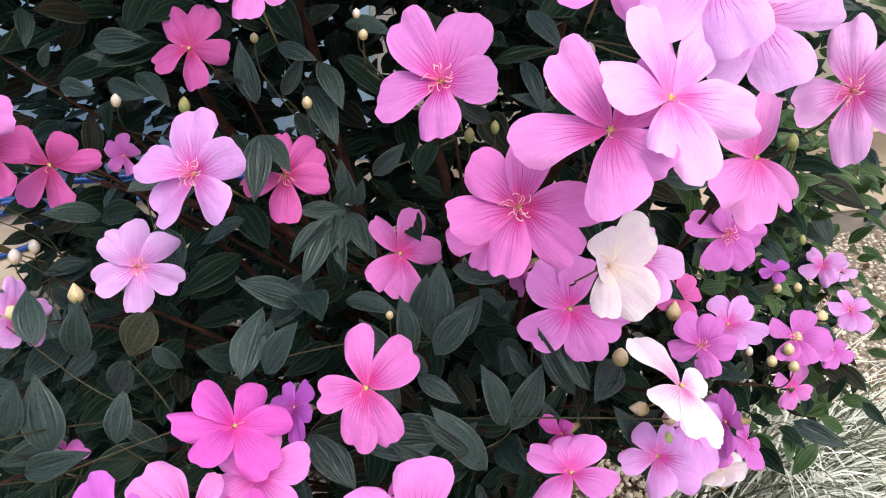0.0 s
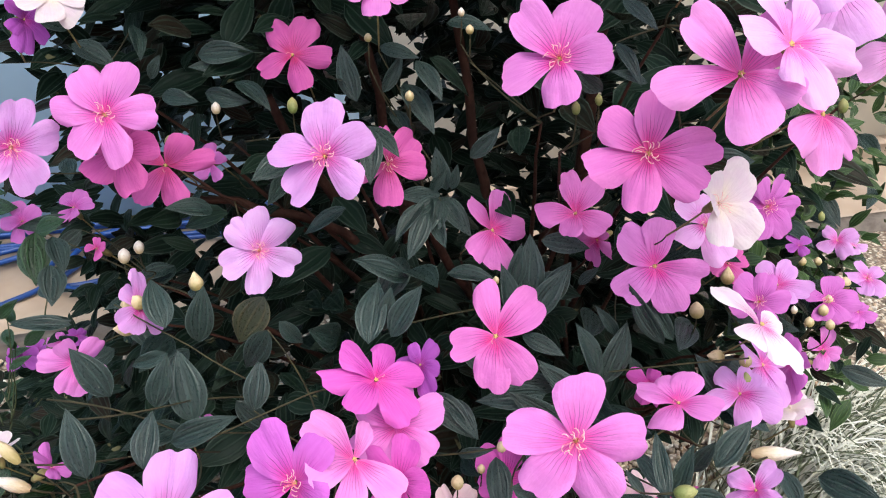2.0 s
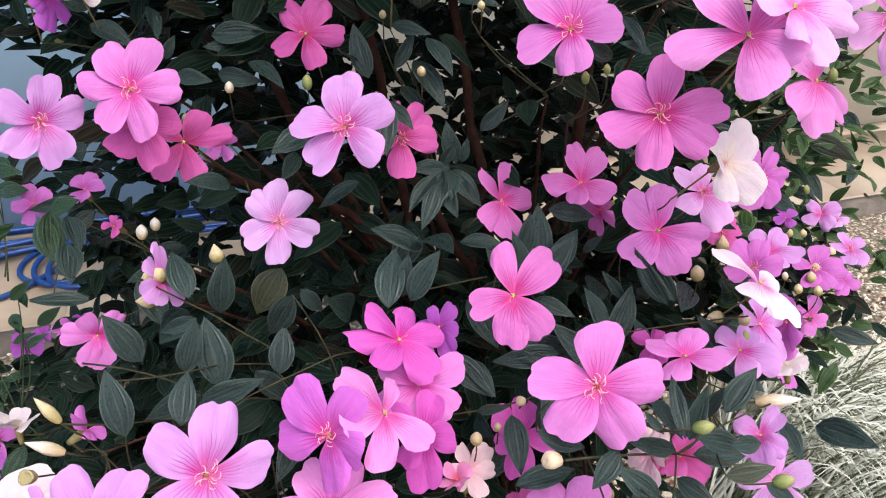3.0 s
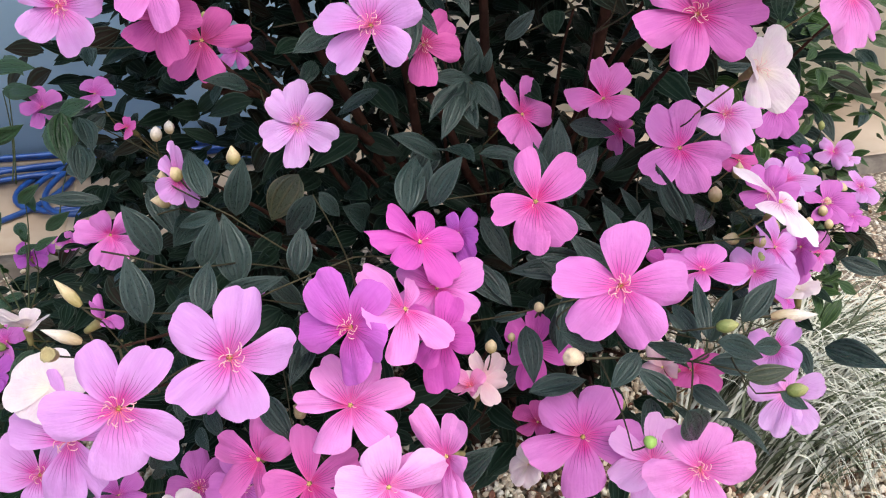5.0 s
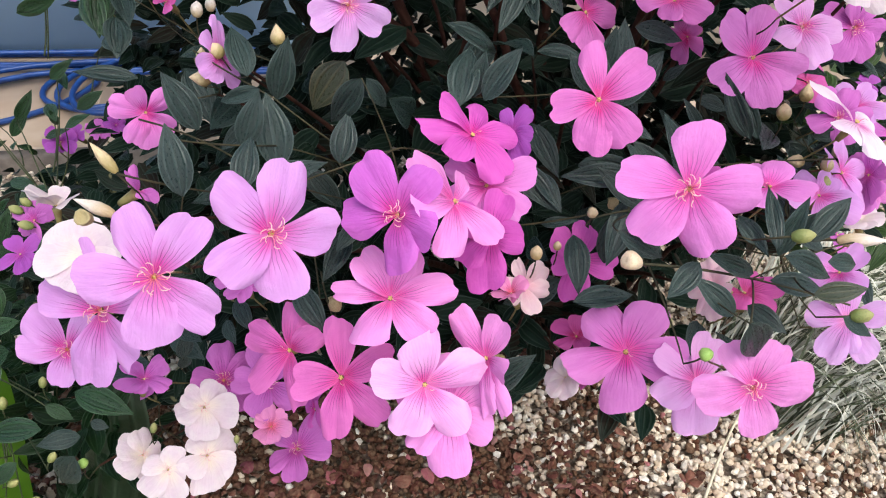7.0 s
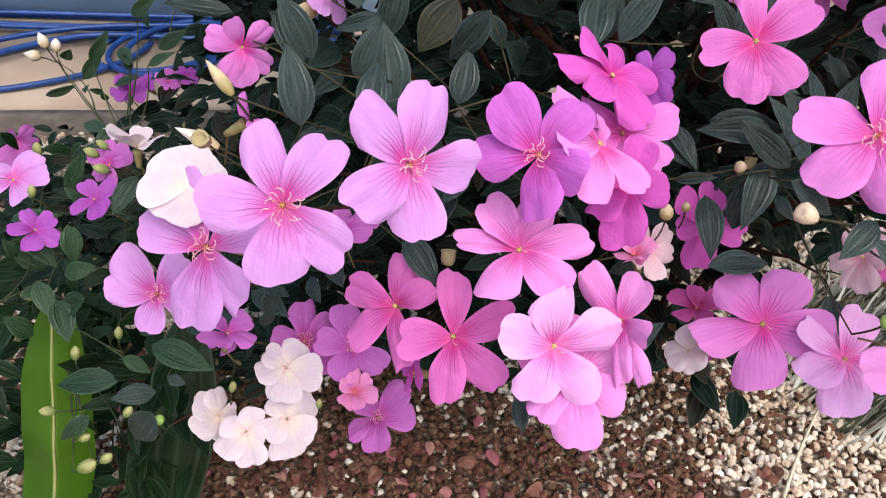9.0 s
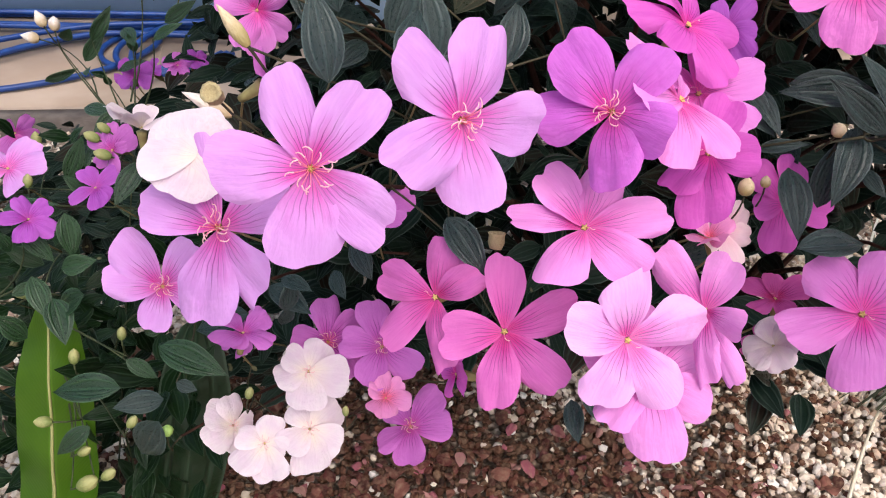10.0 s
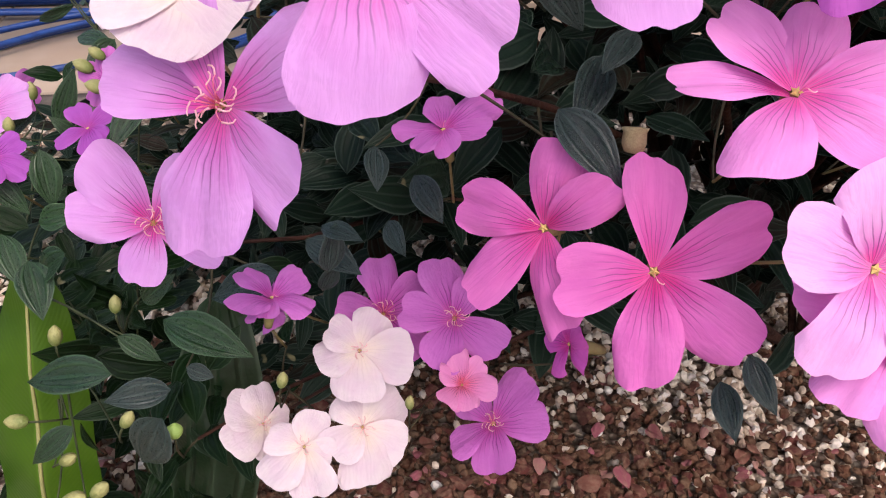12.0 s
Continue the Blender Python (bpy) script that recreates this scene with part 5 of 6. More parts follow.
bud("cream", (0.190, 0.513, 0.560), (0.04, 0.32, 0.95), 0.0170)
bud("cream", (0.143, 0.418, 0.541), (-0.98, -0.04, 0.20), 0.0153)
bud("cream", (0.193, 0.441, 0.539), (-0.91, 0.09, 0.41), 0.0139)
bud("green", (0.193, 0.426, 0.532), (-0.99, -0.09, 0.13), 0.0177)
bud("cream", (0.309, 0.539, 0.498), (0.04, 0.32, 0.95), 0.0117)
bud("cream", (0.311, 0.526, 0.489), (0.04, 0.32, 0.95), 0.0108)
bud("cream", (0.357, 0.585, 0.499), (0.04, 0.32, 0.95), 0.0141)
bud("cream", (-0.361, 0.306, 0.587), (-0.63, 0.26, 0.73), 0.0236)
bud("green", (-0.549, 0.390, 0.345), (-0.98, -0.14, 0.14), 0.0131)
bud("green", (-0.472, 0.365, 0.334), (0.02, 0.37, 0.93), 0.0104)
bud("cream", (-0.505, 0.356, 0.318), (0.02, 0.37, 0.93), 0.0120)
bud("lime", (-0.431, 0.313, 0.294), (0.02, 0.37, 0.93), 0.0086)
bud("green", (-0.452, 0.310, 0.305), (0.50, 0.26, 0.82), 0.0107)
bud("green", (-0.488, 0.307, 0.276), (0.84, 0.03, 0.54), 0.0110)
bud("cream", (-0.485, 0.295, 0.257), (0.84, 0.03, 0.54), 0.0173)
bud("cream", (-0.470, 0.297, 0.265), (0.75, 0.12, 0.65), 0.0125)
bud("green", (-0.522, 0.325, 0.283), (-0.98, -0.14, 0.14), 0.0127)
bud("green", (-0.380, 0.342, 0.304), (0.19, 0.35, 0.92), 0.0097)
bud("green", (-0.592, 0.513, 0.363), (0.02, 0.37, 0.93), 0.0123)
bud("green", (-0.524, 0.521, 0.413), (-0.83, 0.14, 0.54), 0.0119)
bud("cream", (-0.535, 0.521, 0.404), (-0.91, 0.05, 0.41), 0.0138)
bud("cream", (-0.523, 0.507, 0.396), (-0.96, -0.04, 0.28), 0.0146)
bud("green", (-0.647, 0.646, 0.328), (-0.15, 0.37, 0.92), 0.0158)
bud("white", (-0.617, 0.648, 0.452), (-0.47, 0.32, 0.82), 0.0164)
bud("white", (-0.600, 0.638, 0.452), (-0.06, 0.37, 0.93), 0.0132)
bud("white", (-0.649, 0.685, 0.418), (-0.97, -0.09, 0.21), 0.0176)
bud("seed", (-0.015, 0.375, 0.522), (0.02, 0.37, 0.93), 0.0096)
bud("cream", (-0.056, 0.361, 0.491), (0.02, 0.37, 0.93), 0.0076)
bud("seed", (-0.223, 0.313, 0.469), (0.02, 0.37, 0.93), 0.0110)
bud("seed", (-0.361, 0.262, 0.572), (-0.10, -0.72, 0.68), 0.0100)
bud("green", (-0.311, 0.340, 0.292), (0.02, 0.37, 0.93), 0.0082)

# ---- limbs and twigs ----
def stem(*points, thick=0.0007):
    bm = bmesh.new()
    for a, b, c in zip(points[::2], points[1::2], points[2::2]):
        tube(bm, bend(a, b, c, 6), thick, thick * 0.9, 6)
    part("branch", bm, TWIG, owner(points[0]), "thin green-brown leafy stem")


stem((-0.338, 0.462, 0.594), (-0.310, 0.449, 0.582), (-0.274, 0.426, 0.574), (-0.254, 0.414, 0.564), (-0.222, 0.420, 0.535))
stem((-0.350, 0.348, 0.592), (-0.312, 0.358, 0.577), (-0.279, 0.366, 0.544), (-0.255, 0.385, 0.520), (-0.22, 0.42, 0.49))
stem((-0.352, 0.302, 0.578), (-0.330, 0.310, 0.566), (-0.307, 0.345, 0.540), (-0.29, 0.37, 0.52), (-0.26, 0.40, 0.49))
stem((-0.325, 0.330, 0.588), (-0.301, 0.346, 0.575), (-0.268, 0.378, 0.560), (-0.25, 0.40, 0.545), (-0.22, 0.44, 0.51))
stem((-0.270, 0.352, 0.536), (-0.222, 0.358, 0.556), (-0.180, 0.370, 0.566), (-0.16, 0.40, 0.55), (-0.12, 0.45, 0.51))
stem((-0.036, 0.244, 0.562), (0.002, 0.256, 0.552), (0.051, 0.271, 0.532), (0.09, 0.31, 0.50), (0.12, 0.37, 0.46), thick=0.0009)
stem((0.108, 0.248, 0.530), (0.08, 0.255, 0.535), (0.051, 0.271, 0.532))
stem((0.132, 0.300, 0.543), (0.10, 0.29, 0.545), (0.051, 0.271, 0.532))
stem((0.020, 0.207, 0.545), (0.035, 0.235, 0.545), (0.051, 0.271, 0.532))
stem((-0.042, 0.326, 0.545), (-0.075, 0.345, 0.520), (-0.115, 0.37, 0.50))
stem((0.155, 0.388, 0.560), (0.10, 0.400, 0.550), (0.03, 0.43, 0.52), (-0.01, 0.45, 0.50), (-0.04, 0.49, 0.45))
roots = [Vector((0.05, 0.78, -0.02)), Vector((0.0, 0.74, -0.02)), Vector((0.10, 0.80, -0.02)), Vector((-0.05, 0.78, -0.02)), Vector((0.13, 0.74, -0.02))]
limb_points = []
ends = [p for p in twig_ends if p.x >= LIMITS]
for k, end in enumerate(ends[::3]):
    root = roots[k % 5]
    middle = root.lerp(end, 0.5) + Vector((dice.uniform(-0.05, 0.05), 0.06 + dice.uniform(0, 0.05), 0.10))
    line = bend(root, middle, end + Vector((0, 0.03, -0.02)), 12)
    line = [p + Vector((dice.uniform(-1, 1), dice.uniform(-1, 1), dice.uniform(-1, 1))) * 0.004 for p in line]
    bm = bmesh.new()
    tube(bm, line, dice.uniform(0.0045, 0.0075), 0.001, 7)
    part("branch", bm, BARK, shrub)
    limb_points += line[3:]
for root, knee, top, thick in (
        ((0.05, 0.80, -0.02), (0.03, 0.80, 0.42), (-0.05, 0.80, 0.84), 0.010), ((0.00, 0.76, -0.02), (-0.10, 0.80, 0.40), (-0.24, 0.72, 0.68), 0.011),
        ((0.10, 0.80, -0.02), (0.12, 0.82, 0.45), (0.10, 0.66, 0.82), 0.012), ((-0.04, 0.80, -0.02), (-0.08, 0.82, 0.35), (-0.14, 0.74, 0.80), 0.010),
        ((0.08, 0.76, -0.02), (0.02, 0.70, 0.40), (-0.10, 0.62, 0.60), 0.009), ((0.03, 0.78, 0.30), (-0.14, 0.70, 0.56), (-0.33, 0.66, 0.60), 0.008),
        ((0.06, 0.80, 0.35), (0.04, 0.66, 0.60), (0.16, 0.56, 0.72), 0.007)):
    line = [p + Vector((dice.uniform(-1, 1), dice.uniform(-1, 1), dice.uniform(-1, 1))) * 0.005 for p in bend(root, knee, top, 14)]
    bm = bmesh.new()
    tube(bm, line, thick, thick * 0.45, 9)
    part("branch", bm, BARK, shrub, "thick red-brown limb")
stem_points = []
for k in range(5):
    root = Vector((-0.56 + dice.uniform(-0.03, 0.03), 0.50 + dice.uniform(-0.03, 0.03), -0.02))
    top = Vector((-0.50 + dice.uniform(-0.2, 0.1), 0.45 + dice.uniform(-0.1, 0.25), dice.uniform(0.20, 0.38)))
    line = bend(root, root.lerp(top, 0.6) + Vector((dice.uniform(-0.10, 0.10), dice.uniform(-0.08, 0.08), 0.12)), top, 12)
    shoot = bmesh.new()
    tube(shoot, line, 0.0011, 0.0005, 6)
    part("branch", shoot, SPRIG, sapling)
    stem_points += line[2:]


def nearest(p, cloud):
    return min(cloud, key=lambda q: (q - p).length + max(0.0, q.y - p.y) * -0.2)


for cloud, thing in ((limb_points, shrub), (stem_points, sapling)):
    bm = bmesh.new()
    feet = [f for f, _, _ in leaf_spots]
    for p in twig_ends + feet[::3]:
        if owner(p) is not thing:
            continue
        q = nearest(p, cloud)
        if (q - p).length > 0.09:
            q = p.lerp(q, 0.09 / (q - p).length)
        sag = p.lerp(q, 0.5) + Vector((dice.uniform(-0.016, 0.016), 0.012, dice.uniform(-0.02, 0.004)))
        tube(bm, bend(p, sag, q, 6), 0.0005, 0.0009, 5)
    tagged(part("twig_mass", bm, SPRIG if thing is sapling else TWIG, thing, "thin green-brown twigs"), kind="stuff")


# ---- foliage that fills the shrub ----
blossoms.append((Vector((-0.565, 0.355, 0.16)), Vector((0.3, -0.75, 0.6)), 0.040))
blossoms.append((Vector((-0.550, 0.370, 0.26)), Vector((0.3, -0.75, 0.6)), 0.035))
def clear(p, margin=0.9):
    """False where a leaf would stand before a blossom's face."""
    for c, nrm, r in blossoms:
        d = p - c
        h = d.dot(nrm)
        if -0.004 < h < 0.35 and (d - nrm * h).length < r * margin + 0.018 + h * 0.2:
            return False
    for f, t, nrm in leaf_spots:
        d = p - (f + t) * 0.5
        h = d.dot(nrm)
        if -0.002 < h < 0.2 and (d - nrm * h).length < 0.03 + h * 0.15:
            return False
    return True


def loose_leaf(p, size, spread=0.8):
    out = Vector((p.x * 0.9 + dice.uniform(-spread, spread), -0.8 + dice.uniform(-spread, spread), dice.uniform(-0.6, 0.7))).normalized()
    normal = Vector((dice.uniform(-0.6, 0.6), -0.55 + dice.uniform(-0.5, 0.5), 0.7 + dice.uniform(-0.3, 0.4)))
    return leaf_pose(p, p + out * size, normal, dice.uniform(0.36, 0.5))


def hollow(p):
    """True inside the dim hollow behind the front blossoms, where bare limbs show."""
    return ((p.x + 0.04) / 0.21) ** 2 + ((p.y - 0.70) / 0.17) ** 2 + ((p.z - 0.64) / 0.15) ** 2 < 1


near = []
while len(near) < 110:
    c, nrm, r = blossoms[dice.randrange(len(blossoms))]
    if c.x < LIMITS or c.z < 0.47:
        continue
    p = c + Vector((dice.gauss(0, 0.045), 0.03 + abs(dice.gauss(0, 0.05)), dice.gauss(-0.01, 0.045)))
    if p.z > 0.38 and clear(p) and not hollow(p):
        near.append(loose_leaf(p, dice.uniform(0.035, 0.06)))
for m in near:
    part("leaf", leaf_meshes[dice.randrange(8)], None, shrub, "", m)


def fill(count, spot, size, low=0.0, spread=1.2):
    """Poses of leaves at random spots, none of them before a blossom's face."""
    made = []
    for k in range(count * 12):
        p = spot()
        if p.z > low and clear(p):
            made.append((dice.randrange(8), array(loose_leaf(p, dice.uniform(*size), spread))))
        if len(made) == count:
            break
    return made


def ball(x, y, z, rx, ry, rz, shell):
    a, b, r = dice.uniform(0, 2 * math.pi), math.acos(dice.uniform(-1, 1)), dice.random() ** shell
    return Vector((x + rx * r * math.cos(a) * math.sin(b), y + ry * r * math.sin(a) * math.sin(b), z + rz * r * math.cos(b)))


def outside(spot):
    def pick():
        p = spot()
        while hollow(p):
            p = spot()
        return p
    return pick


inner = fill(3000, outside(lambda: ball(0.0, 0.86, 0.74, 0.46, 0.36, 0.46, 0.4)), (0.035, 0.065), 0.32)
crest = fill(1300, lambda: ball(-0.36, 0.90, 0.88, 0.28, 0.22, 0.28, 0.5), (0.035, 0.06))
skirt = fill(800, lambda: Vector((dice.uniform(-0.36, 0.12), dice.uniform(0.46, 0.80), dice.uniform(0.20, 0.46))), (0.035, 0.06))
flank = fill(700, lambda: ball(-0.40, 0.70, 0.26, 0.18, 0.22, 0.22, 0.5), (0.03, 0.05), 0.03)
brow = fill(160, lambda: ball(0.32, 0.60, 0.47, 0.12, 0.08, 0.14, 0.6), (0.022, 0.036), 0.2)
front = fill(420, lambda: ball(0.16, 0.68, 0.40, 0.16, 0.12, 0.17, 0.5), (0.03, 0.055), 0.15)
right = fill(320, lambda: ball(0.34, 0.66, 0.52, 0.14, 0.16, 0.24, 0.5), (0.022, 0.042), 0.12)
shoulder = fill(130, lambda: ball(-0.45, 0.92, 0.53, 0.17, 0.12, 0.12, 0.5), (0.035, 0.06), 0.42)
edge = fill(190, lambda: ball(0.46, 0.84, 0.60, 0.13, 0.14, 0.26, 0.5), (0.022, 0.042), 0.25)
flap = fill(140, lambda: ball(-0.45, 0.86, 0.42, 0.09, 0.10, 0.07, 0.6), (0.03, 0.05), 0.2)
# Unseen leaves added overhead to shade the hollow and the upper left.
shade_canopy = fill(1000, lambda: ball(-0.20, 0.64, 1.07, 0.36, 0.20, 0.13, 0.5), (0.04, 0.065), 0.93)
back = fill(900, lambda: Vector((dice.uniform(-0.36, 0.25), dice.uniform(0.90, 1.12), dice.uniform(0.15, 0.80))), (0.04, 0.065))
tagged(part("foliage", scatter("foliage", mass_meshes, inner + crest + skirt + flank + brow + front + back + shoulder + flap + shade_canopy, LEAF_MASS), None, shrub, "deep leaves, shade in their dark green, with added unseen crown"), kind="stuff")
tagged(part("foliage", scatter("foliage", mass_meshes, right + edge, SUNLIT), None, shrub, "leaves on the right flank, sunlight put into their lighter green"), kind="stuff")

cover = base("ground_cover", -0.68, 0.98, 0, "low dark green leafy ground cover along the paving", "plant")
for k in range(60):
    p = ball(-0.70, 0.92, 0.06, 0.30, 0.18, 0.07, 0.6)
    part("leaf", green_meshes[k % 8], None, cover, "", loose_leaf(Vector((p.x, p.y, max(0.02, p.z))), dice.uniform(0.03, 0.05), 1.0))
mat = fill(850, lambda: ball(-0.66, 0.94, 0.05, 0.34, 0.20, 0.11, 0.6), (0.03, 0.05), 0.0)
tagged(part("foliage", scatter("foliage", mass_meshes, mat, LEAF_MASS), None, cover, "low dark green leaves"), kind="stuff")
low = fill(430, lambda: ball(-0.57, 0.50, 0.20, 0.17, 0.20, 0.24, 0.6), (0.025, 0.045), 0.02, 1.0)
tagged(part("foliage", scatter("foliage", mass_meshes, low, SHADED_GREEN), None, sapling, "small leaves low on the shrub, shade in their dark green"), kind="stuff")

# ---- broad bright leaf ----
broad = base("broad_leaf_plant", -0.55, 0.36, 0, "young plant with one long bright green ribbed blade", "plant")


def blade_shape(high, lean, wide):
    def shape(s, t):
        w = wide * (0.72 + 0.28 * math.sin(math.pi * s)) * math.sqrt(max(0.02, 1 - max(0, (s - 0.70) / 0.30) ** 2))
        return (w * t + lean * s + 0.006 * math.sin(4 * s), 0.05 * s * s + 0.5 * w * abs(t) + 0.004 * math.sin(13 * s + 2 * t) * t + 0.002 * math.sin(29 * s), high * s)
    return shape


n = Nodes("bright ribbed leaf")
uv = n.add("ShaderNodeSeparateXYZ", Vector=n.add("ShaderNodeUVMap").outputs[0])
slant = n.math("ADD", n.math("MULTIPLY", uv.outputs[1], 70.0), n.math("MULTIPLY", n.math("ABSOLUTE", n.math("SUBTRACT", uv.outputs[0], 0.5)), -16.0))
rib = n.math("PINGPONG", slant, 0.5)
mid = n.span(n.math("ABSOLUTE", n.math("SUBTRACT", uv.outputs[0], 0.5)), 0.02, 0.06, 1, 0)
green = n.mix(n.span(n.noise(12.0, 4), 0.3, 0.7), (0.042, 0.120, 0.003), (0.075, 0.165, 0.006))
green = n.mix(n.math("MULTIPLY", rib, 0.5), green, (0.045, 0.115, 0.006))
normal = n.bump(n.math("ADD", n.math("MULTIPLY", rib, 0.4), mid), 0.08, 0.006)
BRIGHT = n.finish(n.mix(mid, green, (0.11, 0.22, 0.018)), 0.42, 0.45, 0.3, normal)
blade = part("blade", sheet("blade", 26, 10, blade_shape(0.335, 0.062, 0.031), BRIGHT), None, broad, "", pose(-0.584, 0.335, 0, 0, 0, 8))
bm = bmesh.new()
tube(bm, [pose(-0.584, 0.335, 0, 0, 0, 8) @ Vector((0.062 * s + 0.006 * math.sin(4 * s), 0.05 * s * s - 0.0005 + 0.002 * math.sin(29 * s), 0.335 * s)) for s in (i / 16 for i in range(17))], 0.0020, 0.0008, 6)
part("midrib", bm, BUD["green"], blade)
DARK_BLADE = leaf_material("dark broad leaf", (0.005, 0.017, 0.006), (0.010, 0.028, 0.009), True)
part("blade", sheet("blade", 20, 8, blade_shape(0.27, 0.05, 0.034), DARK_BLADE), None, broad, "dark green broad blade", pose(-0.49, 0.40, 0, 0, 0, 4))
for k in range(3):
    bm = bmesh.new()
    tube(bm, bend((-0.55 + 0.02 * k, 0.35, -0.01), (-0.55 + 0.02 * k, 0.34, 0.05), (-0.55 + 0.025 * k, 0.345, 0.09), 5), 0.006, 0.003, 7)
    part("stalk", bm, BUD["green"], broad)

# ---- ornamental grass ----
STRAW = [plain_material("pale straw blade", (0.66, 0.64, 0.54), (0.80, 0.79, 0.73), 60.0, 0.6, 0.3, 0.2), plain_material("grey-green blade", (0.05, 0.06, 0.035), (0.15, 0.17, 0.10), 60.0, 0.6, 0.3, 0.2)]
bm = bmesh.new()
for k in range(900):
    root = Vector((0.42 + dice.gauss(0, 0.04), 0.70 + dice.gauss(0, 0.05), -0.01))
    a = max(-1.0, dice.gauss(-0.05, 0.6))
    reach, high = dice.uniform(0.16, 0.55) * (1 if a > -0.45 else 0.45), dice.uniform(0.10, 0.26)
    far = root + Vector((math.cos(a) * reach, math.sin(a) * reach, max(0.006, high * dice.uniform(-0.1, 0.55))))
    top = root + Vector((math.cos(a) * reach * 0.35, math.sin(a) * reach * 0.35, high * 1.7))
    line = bend(root, top, far, 9)
    wide, kind = dice.uniform(0.0012, 0.0026), 0 if dice.random() < 0.62 else 1
    across = Vector((-math.sin(a + dice.uniform(-0.6, 0.6)), math.cos(a), 0)).normalized()
    pairs = [(bm.verts.new(p - across * wide * (1.05 - i / 9)), bm.verts.new(p + Vector((0, 0, 0.0008))), bm.verts.new(p + across * wide * (1.05 - i / 9))) for i, p in enumerate(line)]
    for (a0, b0, c0), (a1, b1, c1) in zip(pairs, pairs[1:]):
        for f in (bm.faces.new((a0, b0, b1, a1)), bm.faces.new((b0, c0, c1, b1))):
            f.material_index = kind
grass = tagged(part("ornamental_grass", bm, STRAW[0], None), "clump of arching straw-pale and grey-green grass on gravel", "grass", kind="stuff")
grass.data.materials.append(STRAW[1])

# ---- garden hose on the paving ----
HOSE = plain_material("blue rubber hose", (0.007, 0.035, 0.17), (0.012, 0.06, 0.25), 50.0, 0.4, 0.45, 0.15)
hose = base("garden_hose", -1.0, 1.75, 0.03, "blue rubber garden hose in loose coils along the wall", "hose")
for k in range(8):
    bm, line = bmesh.new(), []
    for i in range(41):
        x = -2.5 + 0.052 * i
        y = 1.938 + 0.176 * x - 0.021 * k + 0.012 * math.sin(3.1 * x + 1.7 * k)
        if k > 4 and x < -0.92:
            y -= (-0.92 - x) * (0.55 + 0.25 * (k - 5)) * min(1.0, (-0.92 - x) * 3)
        line.append((x, y, 0.038 + 0.011 * (k % 3) + 0.004 * math.sin(5 * x + k)))
    tube(bm, line, 0.0065, 0.0065, 8)
    part("strand", bm, HOSE, hose)
for k in range(3):
    bm = bmesh.new()
    cx, cy, rx, ry = -0.82 + 0.03 * k, 1.61 - 0.02 * k, 0.13 - 0.012 * k, 0.13 + 0.015 * k
    tube(bm, [(cx + rx * math.cos(a), cy + 0.25 * rx * math.cos(a) + ry * math.sin(a), 0.038 + 0.012 * k) for a in (0.9 + 5.0 * i / 26 for i in range(27))], 0.0065, 0.0065, 8)
    part("coil", bm, HOSE, hose)
bm = bmesh.new()
tube(bm, bend((-1.6, 1.19, 0.037), (-0.86, 1.30, 0.037), (-0.84, 1.62, 0.045), 18), 0.0065, 0.0065, 8)
part("strand", bm, HOSE, hose)

# ---- fallen petals, straw and pebbles ----
poses = []
for k in range(1600):
    x, y = dice.gauss(-0.20, 0.24), dice.gauss(0.44, 0.13)
    size = dice.uniform(0.007, 0.015) if dice.random() < 0.75 else dice.uniform(0.015, 0.026)
    poses.append((dice.randrange(6), array(pose(x, y, dice.uniform(0.002, 0.008), dice.uniform(-40, 40), dice.uniform(-40, 40), dice.uniform(0, 360)) @ Matrix.Diagonal((size, size * 0.7, size * 1.8, 1)))))
tagged(part("fallen_petals", scatter("fallen_petals", [petal_mesh("rose", k) for k in range(6)], poses, DRY), None, None), "dry curled fallen petals scattered over the gravel", "petals", kind="stuff")

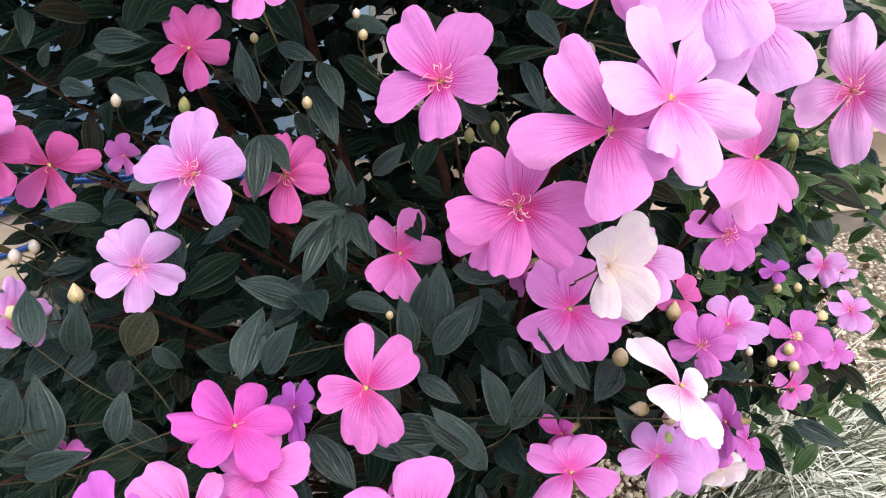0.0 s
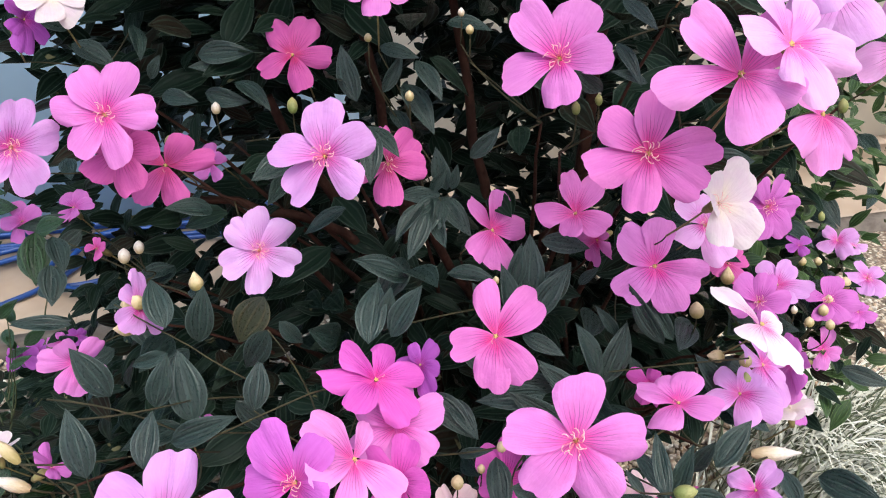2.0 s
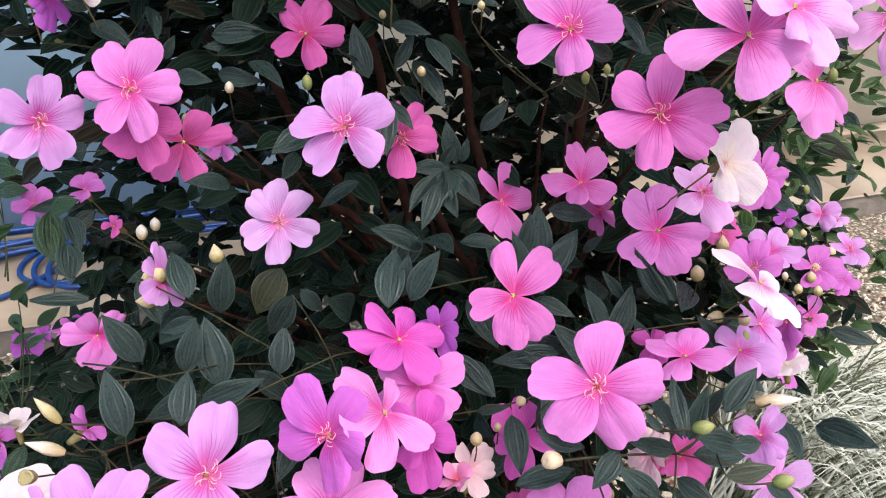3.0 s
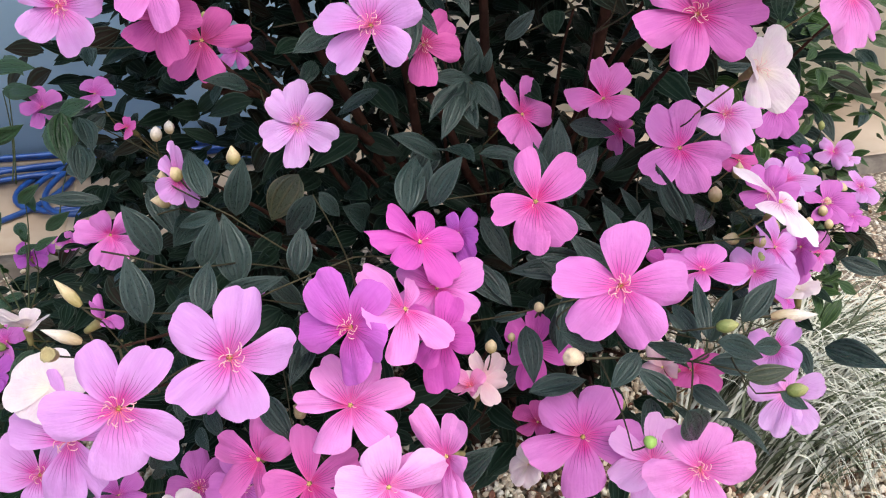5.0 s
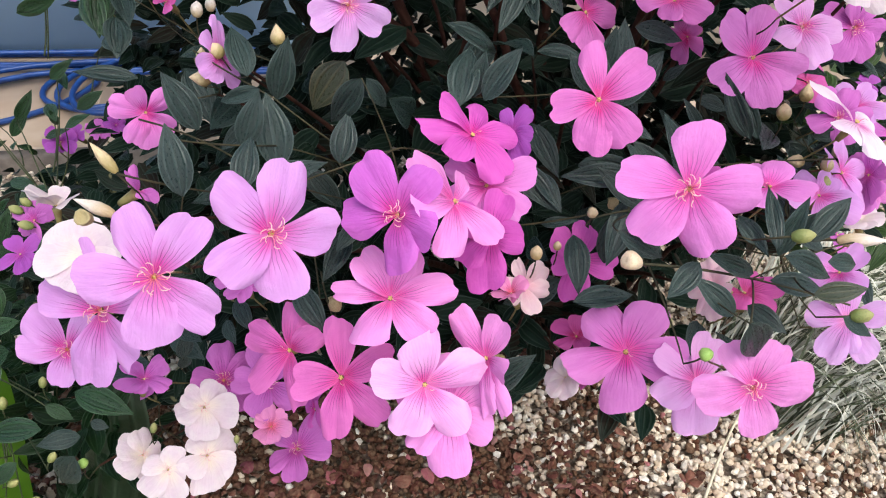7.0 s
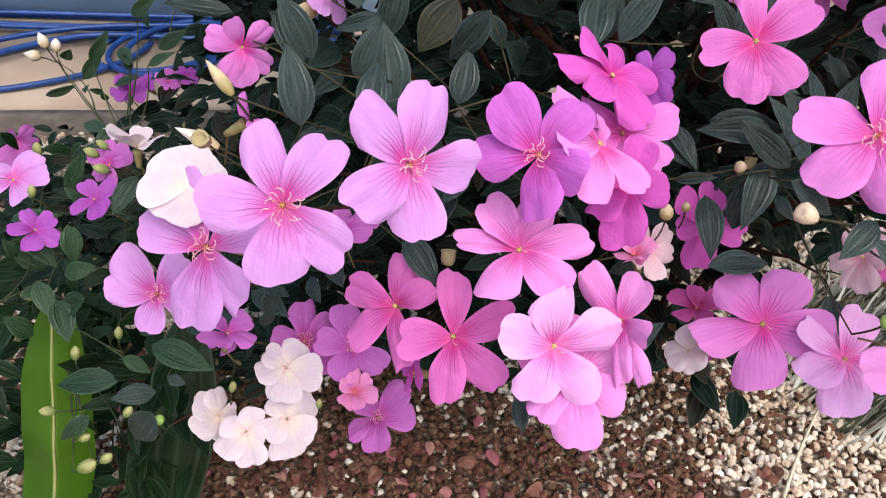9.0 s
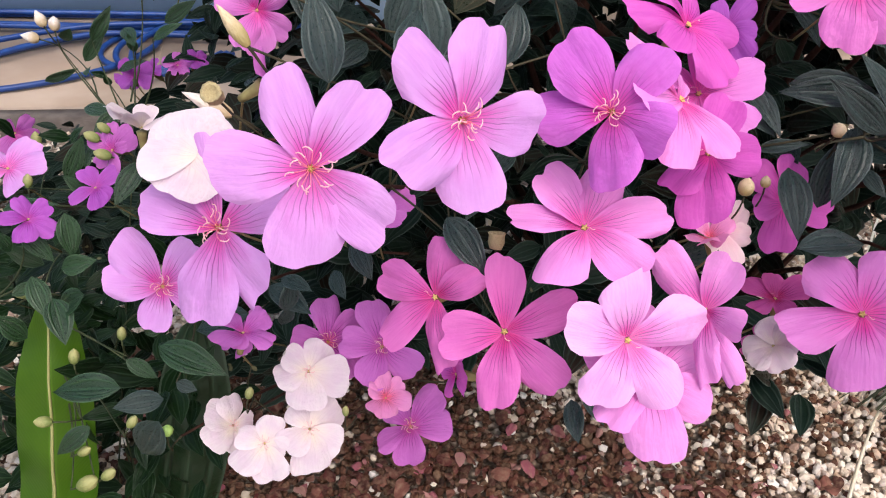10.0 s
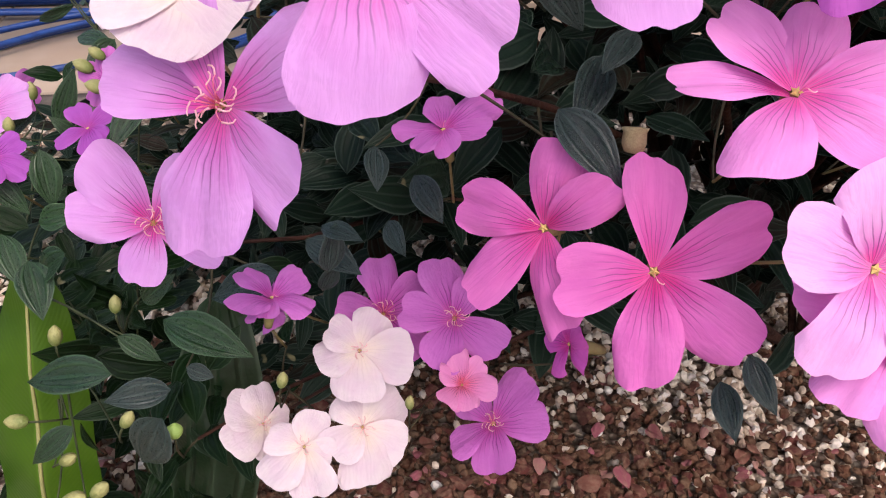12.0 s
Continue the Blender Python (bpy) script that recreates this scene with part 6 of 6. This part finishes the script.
STRAW_ONE = plain_material("dry straw", (0.58, 0.52, 0.38), (0.68, 0.62, 0.48), 60.0, 0.7)
bm = bmesh.new()
tube(bm, bend((0.235, 0.48, 0.012), (0.285, 0.56, 0.02), (0.33, 0.615, 0.03), 6), 0.0025, 0.0018, 5)
tagged(part("straw", bm, STRAW_ONE, None), "single dry pale straw lying on gravel", "straw")


def pebble(seed):
    r = random.Random(seed)
    bm = bmesh.new()
    bmesh.ops.create_icosphere(bm, subdivisions=1, radius=1.0)
    sx, sy, sz = r.uniform(0.8, 1.2), r.uniform(0.6, 0.95), r.uniform(0.45, 0.75)
    for v in bm.verts:
        v.co = Vector((v.co.x * sx, v.co.y * sy, v.co.z * sz)) * r.uniform(0.78, 1.15)
    mesh = bpy.data.meshes.new("pebble")
    bm.to_mesh(mesh)
    bm.free()
    return mesh


pebbles = [pebble(200 + k) for k in range(10)]


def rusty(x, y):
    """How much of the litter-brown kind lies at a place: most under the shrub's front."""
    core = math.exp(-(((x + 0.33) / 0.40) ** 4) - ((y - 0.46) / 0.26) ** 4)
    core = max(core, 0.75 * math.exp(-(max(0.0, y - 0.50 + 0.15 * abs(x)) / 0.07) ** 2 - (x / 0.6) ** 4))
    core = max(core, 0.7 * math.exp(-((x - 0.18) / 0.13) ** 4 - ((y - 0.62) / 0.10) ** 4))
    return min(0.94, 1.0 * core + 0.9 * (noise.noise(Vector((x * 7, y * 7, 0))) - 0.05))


light_ones, dark_ones = [], []
for k in range(48000):
    x, y = dice.uniform(-0.95, 1.0) * (1.0 if k % 3 else 1.5), 0.05 + (1.02 * dice.random() if k % 3 else 1.5 * dice.random())
    if dice.random() < max(abs(x) - 0.75, y - 1.0, 0.3 - y) / 0.55:
        continue
    size = dice.uniform(0.004, 0.0085)
    m = pose(x, y, dice.uniform(-0.006, 0.004), dice.uniform(0, 360), dice.uniform(-40, 40), dice.uniform(0, 360)) @ Matrix.Diagonal((size, size, size, 1))
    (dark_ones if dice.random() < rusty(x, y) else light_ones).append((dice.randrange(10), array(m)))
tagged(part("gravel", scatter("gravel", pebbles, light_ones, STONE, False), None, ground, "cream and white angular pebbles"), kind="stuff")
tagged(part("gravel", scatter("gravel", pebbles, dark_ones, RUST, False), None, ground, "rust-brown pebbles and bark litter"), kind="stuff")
